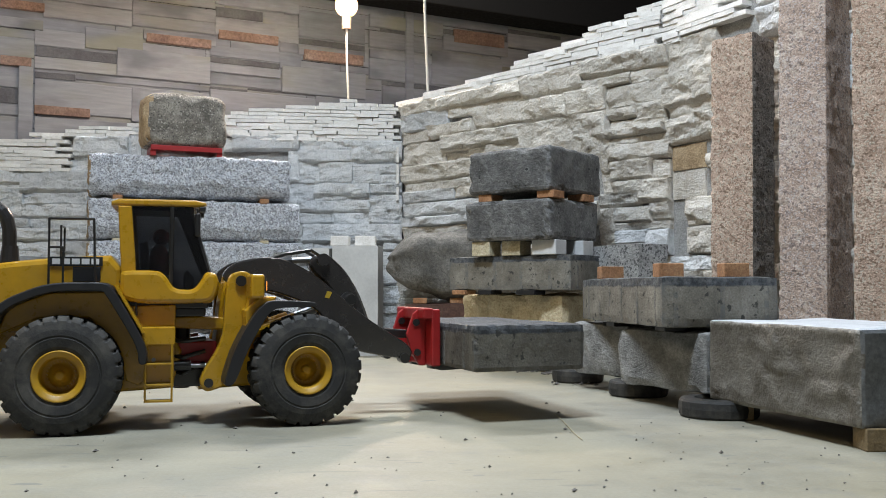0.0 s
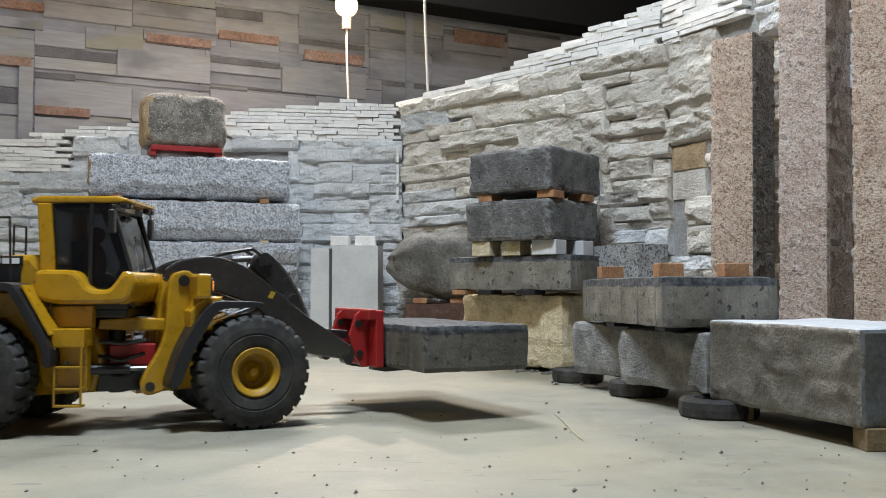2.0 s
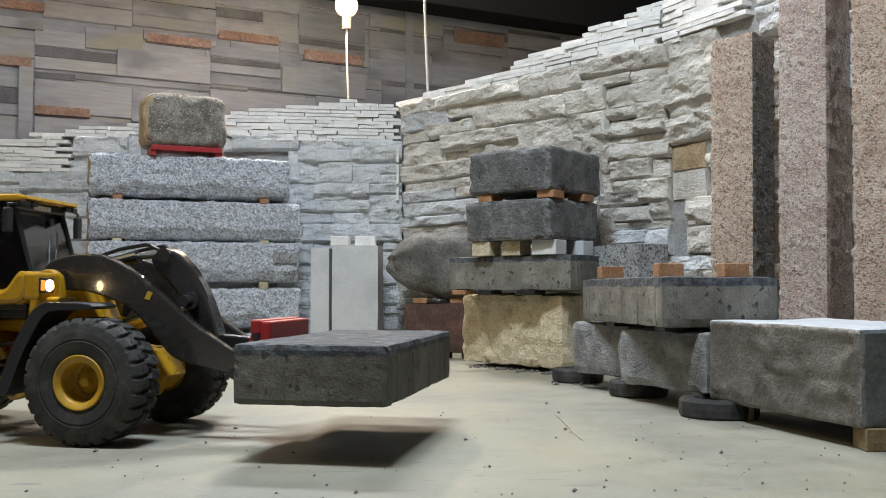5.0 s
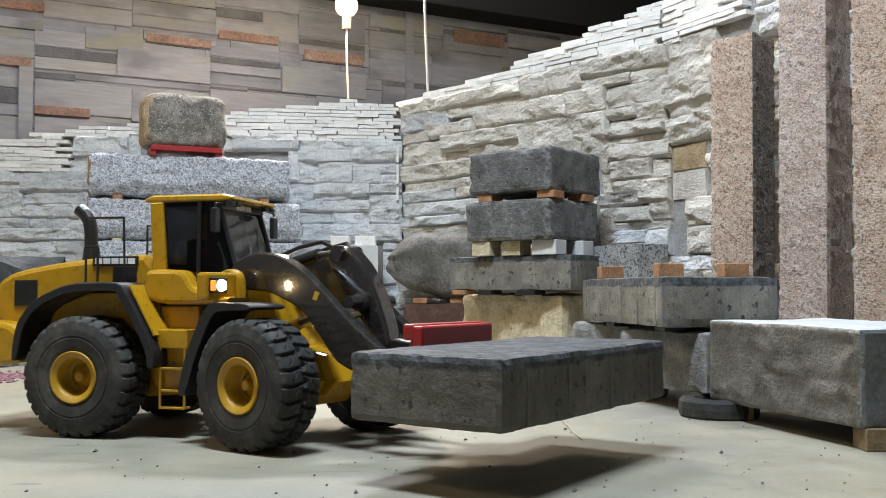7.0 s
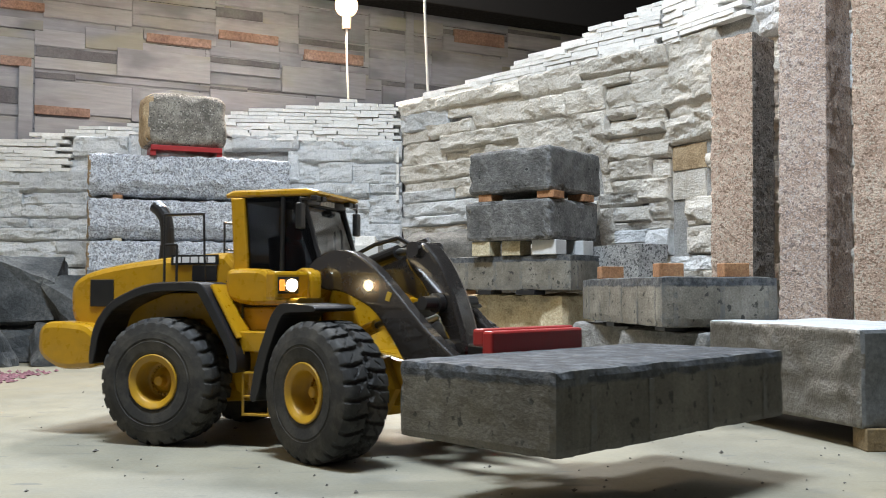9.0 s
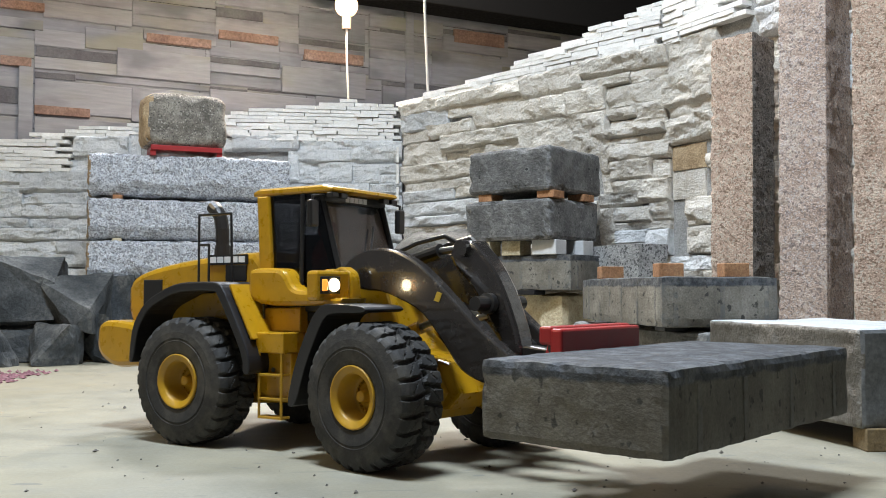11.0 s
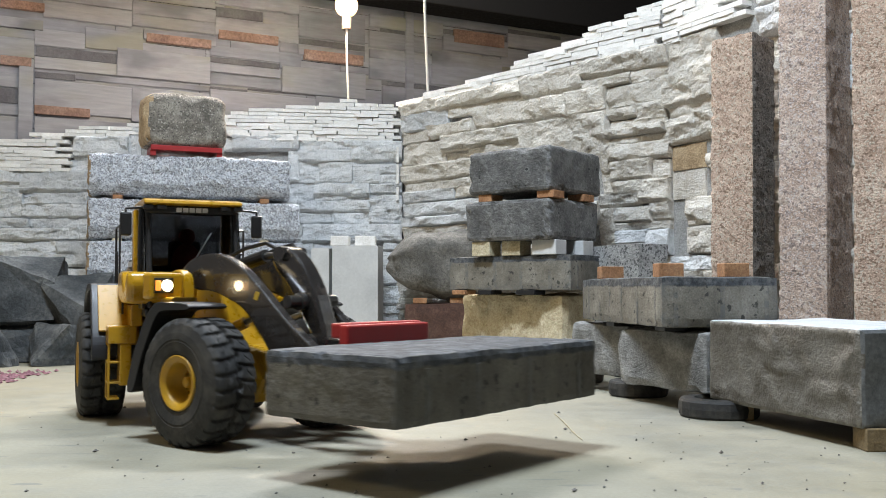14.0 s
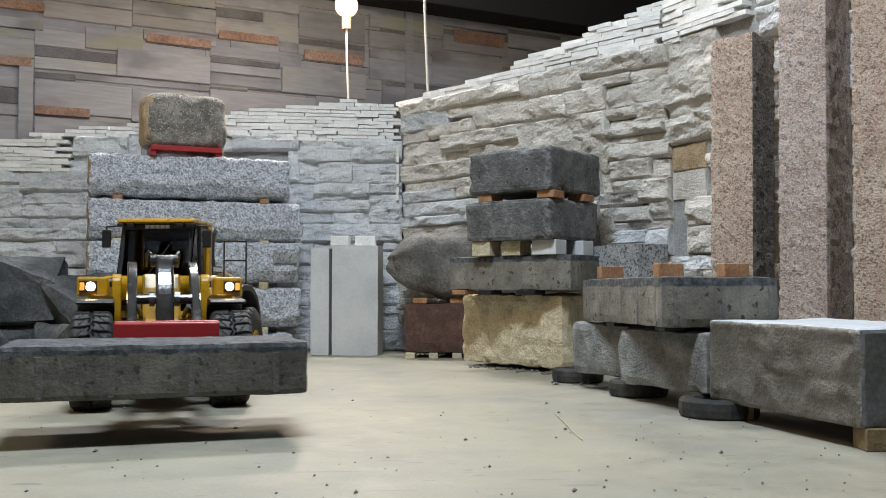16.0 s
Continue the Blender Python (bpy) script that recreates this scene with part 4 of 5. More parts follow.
def chippings(name, areas, count, size, material, label, seed):
    rnd = random.Random(seed)
    vs, fs = [], []
    for i in range(count):
        x0, x1, y0, y1 = rnd.choice(areas)
        x, y, s = rnd.uniform(x0, x1), rnd.uniform(y0, y1), size * rnd.uniform(0.4, 1.3)
        b = len(vs)
        for c in ((1, 0, 0.35), (-0.5, 0.85, 0.3), (-0.5, -0.85, 0.35), (0.1, 0.1, 1.0), (0, 0, 0)):
            vs.append((x + s * c[0] * rnd.uniform(0.6, 1), y + s * c[1] * rnd.uniform(0.6, 1), s * c[2] * rnd.uniform(0.6, 1)))
        fs += [(b, b + 1, b + 3), (b + 1, b + 2, b + 3), (b + 2, b, b + 3), (b, b + 4, b + 1), (b + 1, b + 4, b + 2), (b + 2, b + 4, b)]
    me = bpy.data.meshes.new(name)
    me.from_pydata(vs, [], fs)
    me.materials.append(material)
    return tagged(new(name, me), label, "gravel", kind="stuff")


chippings("gravel", [(0.05, 0.09, 1.79, 1.83), (0.09, 0.13, 1.74, 1.79), (0.13, 0.17, 1.69, 1.74), (0.17, 0.2, 1.64, 1.69), (0.17, 0.24, 1.46, 1.52)], 110, 0.005, GRAVEL, "loose stone chippings by the beige block", 1)
chippings("floor_grit", [(-0.9, 0.5, 0.5, 1.9), (-0.35, 0.4, 0.58, 1.0)], 190, 0.0017, GRAVEL, "small dark grit scattered over the concrete", 2)
chippings("coarse_grit", [(-0.5, 0.35, 0.6, 1.4)], 26, 0.0032, GRAVEL, "dark crumbs of stone on the concrete", 6)
chippings("red_gravel", [(-0.92, -0.68, 1.36, 1.72), (-0.85, -0.70, 1.5, 1.66)], 420, 0.0068, GRAVEL_RED, "pinkish red chippings by the rubble", 3)
tagged(mesh_ob("straw", pipe([(0.132, 1.131, 0.001), (0.1335, 1.06, 0.0016), (0.134, 0.98, 0.001), (0.136, 0.935, 0.001)], 0.0005, 6), PALEWOOD), "thin pale straw lying on the concrete", "straw")

# ---- bare bulb on a stem, and a white cable ----
lamp = new("bulb_lamp")
lamp.location = (-0.2622, 2.55, 0)
tagged(lamp, "glowing bare bulb on a thin white stem", "lamp")
part("stem", pipe([(0.008, 0, 0), (0.006, 0, 0.66), (0.002, 0, 0.76), (0, 0, 0.86)], 0.0029), CABLE, lamp)
part("socket", rod((0, 0, 0.852), (0, 0, 0.888), 0.0125, 14), BULB_SOCKET, lamp, "dark bulb socket")
bm = bmesh.new()
bmesh.ops.create_uvsphere(bm, u_segments=20, v_segments=14, radius=0.031, matrix=Matrix.Translation((0, 0, 0.917)))
part("bulb", bm, BULB, lamp, "glowing warm bulb", True)
pl = bpy.data.lights.new("bulb_light", "POINT")
pl.energy, pl.color, pl.shadow_soft_size = 29.0, (1.0, 0.80, 0.60), 0.04
plo = new("bulb_light", pl)
plo.location = (-0.2622, 2.505, 0.925)
cable = tagged(mesh_ob("cable", pipe([(-0.035, 2.36, 0.58), (-0.04, 2.37, 0.7), (-0.046, 2.38, 0.85), (-0.053, 2.39, CEILING_Z)], 0.0035), CABLE), "white cable hanging from the ceiling to the wall top", "cable")
# out-of-view panels made up to carry the lamps
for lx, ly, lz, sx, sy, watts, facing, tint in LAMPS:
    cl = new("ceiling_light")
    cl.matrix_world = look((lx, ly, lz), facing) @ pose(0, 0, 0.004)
    tagged(cl, "long white light panel hung unseen from the ceiling", "ceiling light", "ceiling lights")
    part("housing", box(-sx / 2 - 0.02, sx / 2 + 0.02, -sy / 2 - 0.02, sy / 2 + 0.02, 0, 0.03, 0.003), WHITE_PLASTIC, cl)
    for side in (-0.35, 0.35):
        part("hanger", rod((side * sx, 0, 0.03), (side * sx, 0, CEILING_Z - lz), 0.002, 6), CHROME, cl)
for nm, bx0 in (("wall_front", (-3.4, 3.4, -1.4, -1.35)), ("wall_side", (-3.4, -3.35, -1.35, 5.4)), ("wall_far_side", (3.35, 3.4, -1.35, 5.4)), ("wall_rear", (-3.35, 3.35, 5.35, 5.4))):
    tagged(mesh_ob(nm, box(*bx0, 0, CEILING_Z), BOARD), "plain weathered boarded wall", "wall", kind="structure")

# ---- wheel loader ----
PIVOT = 0.125
HUB_Z = 0.0605
TRACK = 0.0835
REAR_AXLE = 0.119
loader = tagged(new("wheel_loader"), "yellow and black model wheel loader carrying a stone slab", "wheel loader")


def wheel_bms():
    """Tyre, rim and hub bmeshes round the y axis, the outer side towards -y."""
    R, W = HUB_Z, 0.043
    inner = [(0.0240, -0.46), (0.0250, -0.53), (0.0300, -0.575), (0.0385, -0.60), (0.0392, -0.585), (0.0405, -0.585), (0.0412, -0.60), (0.0470, -0.588), (0.0520, -0.562)]
    across = [-0.545 + 1.09 * k / 34 for k in range(35)]
    outer = [(r, -y) for r, y in inner[::-1]]
    seg, lugs = 338, 26

    def tread(a, y):
        """Radius of the tread: leaning blocks either side of a zigzag groove."""
        side, k = (0.5 if y > 0 else 0.0), min(1.0, abs(y) / 0.545)
        crown = R - 0.0048 * max(0.0, (k - 0.74) / 0.26) ** 2
        ph = (a * lugs / (2 * math.pi) + side + 0.62 * k - 0.42 * k * k) % 1.0
        gap = min(ph, 1 - ph)
        wide = 0.075 + 0.04 * k
        deep = max(0.0, min(1.0, (wide + 0.045 - gap) / 0.045)) * (1 - 0.65 * max(0.0, (k - 0.75) / 0.25))
        zig = 0.05 * (abs((a * lugs / (2 * math.pi)) % 1.0 - 0.5) * 4 - 1)
        deep = max(deep, max(0.0, min(1.0, (0.05 - abs(y - zig)) / 0.015)))
        notch = max(0.0, min(1.0, (0.035 - abs(k - 0.5 - 0.12 * math.sin(ph * 6.28))) / 0.012))
        deep = max(deep, 0.3 * notch)
        return crown - 0.0036 * deep

    tyre = bmesh.new()
    rings = []
    for i in range(seg):
        a = 2 * math.pi * i / seg
        line = inner + [(tread(a, y), y) for y in across] + outer
        rings.append([tyre.verts.new((r * math.cos(a), y * W, r * math.sin(a))) for r, y in line])
    for i in range(seg):
        p, q = rings[i], rings[(i + 1) % seg]
        for k in range(len(p) - 1):
            tyre.faces.new((p[k], p[k + 1], q[k + 1], q[k]))
    bmesh.ops.recalc_face_normals(tyre, faces=tyre.faces[:])
    rim = bmesh.new()
    rp = [(0.0256, -0.48), (0.0262, -0.560), (0.0257, -0.585), (0.0248, -0.588), (0.0238, -0.565), (0.0200, -0.545), (0.0190, -0.50), (0.0182, -0.12), (0.0160, -0.10), (0.0105, -0.09), (0.0098, -0.16), (0.0062, -0.18), (0.0052, -0.20), (0.0048, -0.34), (0.0040, -0.36), (0.0, -0.36)]
    seg = 40
    rings = [[rim.verts.new((max(r, 0.0003) * math.cos(2 * math.pi * i / seg), y * W, max(r, 0.0003) * math.sin(2 * math.pi * i / seg))) for r, y in rp] for i in range(seg)]
    for i in range(seg):
        for k in range(len(rp) - 1):
            a, b = rings[i], rings[(i + 1) % seg]
            rim.faces.new((a[k], a[k + 1], b[k + 1], b[k]))
    bmesh.ops.create_cone(rim, cap_ends=True, segments=32, radius1=0.025, radius2=0.025, depth=0.02, matrix=pose(0, 0.0125, 0, 90))
    bmesh.ops.recalc_face_normals(rim, faces=rim.faces[:])
    bolts = bmesh.new()
    for i in range(24):
        a = 2 * math.pi * i / 24
        bmesh.ops.create_cone(bolts, cap_ends=True, segments=6, radius1=0.0012, radius2=0.0012, depth=0.003, matrix=Matrix.Translation((0.0136 * math.cos(a), -0.11 * W, 0.0136 * math.sin(a))) @ pose(0, 0, 0, 90))
    return tyre, rim, bolts


ty, ri, bo = wheel_bms()
wheels = []
first = part("wheel", ri, YELLOW_RIM, loader, "yellow wheel with a treaded rubber tyre", True)
part("tyre", ty, RUBBER, first, "dusty black treaded tyre")
part("bolt_ring", bo, YELLOW_RIM, first)
for axle in ("front", "rear"):
    for side in (-1, 1):
        if not wheels:
            w = first
        else:
            w = first.copy()
            scene.collection.objects.link(w)
            for c in first.children:
                k = c.copy()
                scene.collection.objects.link(k)
                k.parent = w
        wheels.append((w, axle, side))

# rear frame; x from the pivot, forward; the rear axle lies REAR_AXLE behind it


def rx(points):
    return [(x - PIVOT, z) for x, z in points]


hood = plate(rx(rounded([(-0.12, 0.105), (-0.133, 0.12), (-0.134, 0.148), (-0.128, 0.158), (-0.115, 0.165), (-0.09, 0.171), (-0.05, 0.177), (0.0, 0.182), (0.062, 0.185), (0.062, 0.112), (0.02, 0.10)], 1)), -0.05, 0.05, 0.006)
part("exhaust_base", rod((-0.061 - PIVOT, 0.018, 0.168), (-0.061 - PIVOT, 0.018, 0.196), 0.0115, 16, 0.0085), BLACK, loader)
part("hood", hood, YELLOW, loader, "yellow engine hood")
part("counterweight", plate(rx(rounded([(-0.146, 0.075), (-0.154, 0.085), (-0.153, 0.108), (-0.142, 0.116), (-0.085, 0.112), (-0.075, 0.07), (-0.125, 0.065)])), -0.075, 0.075, 0.006), YELLOW, loader, "yellow rear counterweight")
part("rear_chassis", plate(rx([(-0.09, 0.05), (-0.09, 0.11), (0.11, 0.11), (0.125, 0.08), (0.115, 0.04), (0.03, 0.035)]), -0.044, 0.044, 0.004), YELLOW, loader)
part("rear_grille", box(-0.1355 - PIVOT, -0.1325 - PIVOT, -0.042, 0.042, 0.121, 0.147, 0.0008), BLACK_PLATE, loader, "black rear radiator grille")
part("rear_axle", rod((-REAR_AXLE, -0.07, HUB_Z), (-REAR_AXLE, 0.07, HUB_Z), 0.016, 14), YELLOW_RIM, loader)
for s in (-1, 1):
    part("side_grille", box(-0.108 - PIVOT, -0.080 - PIVOT, s * 0.0505 - 0.001, s * 0.0505 + 0.001, 0.13, 0.158, 0.0008), BLACK_PLATE, loader, "black air intake grille")
    part("hood_vent", box(0.012 - PIVOT, 0.04 - PIVOT, s * 0.0505 - 0.001, s * 0.0505 + 0.001, 0.156, 0.172, 0.0008), BLACK_PLATE, loader, "black vent")
    # arched fender over the rear wheel
    out = [(-0.074, 0.075), (-0.069, 0.112), (-0.05, 0.137), (-0.008, 0.1545), (0.046, 0.1555), (0.055, 0.151), (0.084, 0.100), (0.09, 0.085), (0.09, 0.07)]
    inn = [(0.082, 0.07), (0.081, 0.084), (0.074, 0.1), (0.048, 0.144), (0.044, 0.1465), (-0.006, 0.146), (-0.045, 0.130), (-0.061, 0.108), (-0.067, 0.075)]
    ys = (s * 0.049, s * 0.099)
    part("rear_fender", plate(rx(rounded(out + inn)), min(ys), max(ys), 0.0015), PLASTIC, loader, "grey-black plastic fender")
    ys = (s * 0.050, s * 0.0915)
    part("fender_panel", plate(rx([(0.0563, 0.1512), (0.0848, 0.1012), (0.0872, 0.1026), (0.0587, 0.1526)]), min(ys), max(ys), 0.0006), YELLOW, loader, "yellow panel along the fender")
    # cab-side tank and step boxes
    ys = (s * 0.044, s * 0.070)
    part("side_tank", plate(rx(rounded([(0.061, 0.1325), (0.060, 0.163), (0.064, 0.168), (0.099, 0.168), (0.107, 0.163), (0.116, 0.148), (0.137, 0.147), (0.147, 0.162), (0.153, 0.167), (0.161, 0.164), (0.163, 0.152), (0.158, 0.137), (0.148, 0.1325)])), min(ys), max(ys), 0.0045), YELLOW, loader, "yellow body panel below the cab")
    part("body_side", plate(rx([(-0.06, 0.1), (-0.05, 0.128), (-0.01, 0.144), (0.045, 0.145), (0.062, 0.13), (0.118, 0.131), (0.118, 0.108), (0.09, 0.108), (0.088, 0.05), (0.08, 0.045), (0.068, 0.05), (0.058, 0.09), (0.03, 0.118), (-0.02, 0.118)]), s * 0.055 - 0.006, s * 0.055 + 0.006, 0.0015), YELLOW, loader)
    part("step_box", box(0.084 - PIVOT, 0.118 - PIVOT, min(s * 0.055, s * 0.084), max(s * 0.055, s * 0.084), 0.089, 0.108, 0.0012), YELLOW, loader, "yellow step box")
    part("lower_panel", box(0.087 - PIVOT, 0.117 - PIVOT, s * 0.066 - 0.006, s * 0.066 + 0.006, 0.044, 0.089, 0.001), YELLOW, loader)
    part("panel_bolt", rod((0.096 - PIVOT, s * 0.072, 0.073), (0.096 - PIVOT, s * 0.0735, 0.073), 0.0022, 8), CHROME, loader)
    rails = bmesh.new()
    for x in (0.088, 0.115):
        add_rod(rails, (x - PIVOT, s * 0.083, 0.029), (x - PIVOT, s * 0.083, 0.09), 0.0013, 6)
    ladder = part("ladder", rails, YELLOW_RIM, loader, "yellow access ladder")
    for z in (0.029, 0.046, 0.068):
        part("step", box(0.087 - PIVOT, 0.116 - PIVOT, s * 0.078 - 0.006, s * 0.078 + 0.006, z, z + 0.0022, 0.0004), YELLOW_RIM, ladder)
    rail = bmesh.new()
    y = s * 0.066
    # along the hood on one side, across a platform on the other
    if s < 0:
        lines = [[(x, y, z) for x, z in pts] for pts in ([(-0.010, 0.153), (-0.010, 0.222), (0.034, 0.222), (0.036, 0.154)], [(-0.010, 0.192), (0.004, 0.192)], [(0.004, 0.154), (0.004, 0.192)])]
    else:
        lines = [[(-0.012, 0.054, 0.153), (-0.012, 0.054, 0.222), (-0.012, 0.088, 0.222), (-0.012, 0.088, 0.153)], [(-0.012, 0.054, 0.192), (-0.012, 0.088, 0.192)]]
    part("grab_handle", pipe([(x - PIVOT, y, z) for x, z in ((0.06, 0.155), (0.066, 0.162), (0.076, 0.156), (0.078, 0.12))], 0.0013, 6), BLACK, loader, "thin black grab handle")
    for pts in lines:
        q = pipe([(px - PIVOT, py, pz) for px, py, pz in pts], 0.0013, 6)
        me = bpy.data.meshes.new("tmp")
        q.to_mesh(me)
        q.free()
        rail.from_mesh(me)
        bpy.data.meshes.remove(me)
    part("handrail", rail, BLACK, loader, "thin black handrail")

# cab
part("belt_front", plate(rx(rounded([(0.144, 0.1325), (0.145, 0.160), (0.150, 0.167), (0.160, 0.165), (0.164, 0.154), (0.159, 0.137), (0.154, 0.1325)])), -0.066, 0.066, 0.003), YELLOW, loader, "yellow panel below the windscreen")
cab = part("cab", box(0.064 - PIVOT, 0.15 - PIVOT, -0.05, 0.05, 0.118, 0.128, 0.002), BLACK, loader, "glazed operator cab with a yellow rear post")
for s in (-1, 1):
    part("rear_post", plate(rx([(0.062, 0.15), (0.057, 0.238), (0.071, 0.238), (0.076, 0.175), (0.076, 0.15)]), s * 0.05 - 0.005, s * 0.05 + 0.005, 0.0015), YELLOW, cab, "yellow cab post")
    part("front_post", pipe([(0.155 - PIVOT, s * 0.046, 0.128), (0.153 - PIVOT, s * 0.046, 0.165), (0.132 - PIVOT, s * 0.047, 0.238)], 0.0025), BLACK, cab)
    part("door_post", pipe([(0.112 - PIVOT, s * 0.0525, 0.125), (0.113 - PIVOT, s * 0.052, 0.238)], 0.0022), BLACK, cab)
    part("door_sill", box(0.066 - PIVOT, 0.152 - PIVOT, s * 0.0515 - 0.002, s * 0.0515 + 0.002, 0.127, 0.14, 0.001), BLACK, cab)
    part("side_glass", plate(rx([(0.07, 0.135), (0.07, 0.238), (0.131, 0.238), (0.152, 0.165), (0.152, 0.135)]), s * 0.0505 - 0.0006, s * 0.0505 + 0.0006), GLASS, cab, "dark tinted side window")
    part("mirror_arm", pipe([(0.138 - PIVOT, s * 0.05, 0.236), (0.14 - PIVOT, s * 0.07, 0.234), (0.14 - PIVOT, s * 0.07, 0.218)], 0.0012, 6), BLACK, cab)
    part("mirror", box(0.137 - PIVOT, 0.143 - PIVOT, s * 0.07 - 0.006, s * 0.07 + 0.006, 0.205, 0.230, 0.002), BLACK, cab, "black rear-view mirror")
fr = bmesh.new()
for (x0, z0), (x1, z1) in (((0.1545, 0.130), (0.1525, 0.1648)), ((0.1525, 0.1652), (0.130, 0.236))):
    add_plate(fr, rx([(x0, z0), (x1, z1), (x1 + 0.0012, z1), (x0 + 0.0012, z0)]), -0.045, 0.045)
part("windscreen", fr, GLASS, cab, "dark tinted windscreen")
part("wiper", pipe([(0.1565 - PIVOT, -0.006, 0.168), (0.1475 - PIVOT, 0.012, 0.198), (0.1435 - PIVOT, 0.019, 0.209)], 0.0009, 6), BLACK, cab, "thin black wiper")
for s in (-1, 1):
    # broad black door frame and corner post seen beside the windscreen
    part("door_frame", plate(rx([(0.118, 0.236), (0.131, 0.236), (0.1535, 0.166), (0.1555, 0.13), (0.147, 0.13), (0.1465, 0.164)]), s * 0.0475 - 0.002, s * 0.0475 + 0.002, 0.0008), BLACK, cab)
part("rear_glass", box(0.063 - PIVOT, 0.0642 - PIVOT, -0.044, 0.044, 0.165, 0.236), GLASS, cab)
part("roof", plate(rx([(0.05, 0.2385), (0.05, 0.2425), (0.058, 0.2458), (0.138, 0.2458), (0.149, 0.2432), (0.15, 0.2405), (0.146, 0.2385)]), -0.0525, 0.0525, 0.0022), YELLOW, cab, "yellow cab roof")
part("roof_visor", box(0.126 - PIVOT, 0.1365 - PIVOT, -0.05, 0.05, 0.2305, 0.2385, 0.0015), BLACK, cab, "black roof visor")
for y in (-0.048, -0.034, 0.034, 0.048):
    part("work_light", box(0.142 - PIVOT, 0.149 - PIVOT, y - 0.005, y + 0.005, 0.2335, 0.2385, 0.001), BLACK, cab, "small black work light")
part("seat", plate(rx([(0.08, 0.128), (0.08, 0.15), (0.078, 0.20), (0.086, 0.202), (0.09, 0.155), (0.11, 0.153), (0.112, 0.143), (0.1, 0.128)]), -0.018, 0.018, 0.003), PLASTIC, cab)
part("console", plate(rx([(0.135, 0.128), (0.138, 0.16), (0.13, 0.17), (0.126, 0.165), (0.125, 0.128)]), -0.012, 0.012, 0.002), PLASTIC, cab)
part("rear_panel", box(0.064 - PIVOT, 0.067 - PIVOT, -0.046, 0.046, 0.128, 0.175, 0.001), BLACK, cab)
part("head_lining", box(0.066 - PIVOT, 0.13 - PIVOT, -0.045, 0.045, 0.234, 0.2375), BLACK, cab)
# exhaust and air stack behind the cab
part("exhaust", pipe([(-0.061 - PIVOT, 0.018, 0.176), (-0.062 - PIVOT, 0.018, 0.214), (-0.0645 - PIVOT, 0.018, 0.226), (-0.070 - PIVOT, 0.018, 0.234), (-0.078 - PIVOT, 0.018, 0.240)], 0.0075, 14), BLACK, loader, "black curved exhaust stack")


# front frame; x from the pivot, forward; the front axle lies PIVOT ahead


def fx(points):
    return [(x + PIVOT, z) for x, z in points]


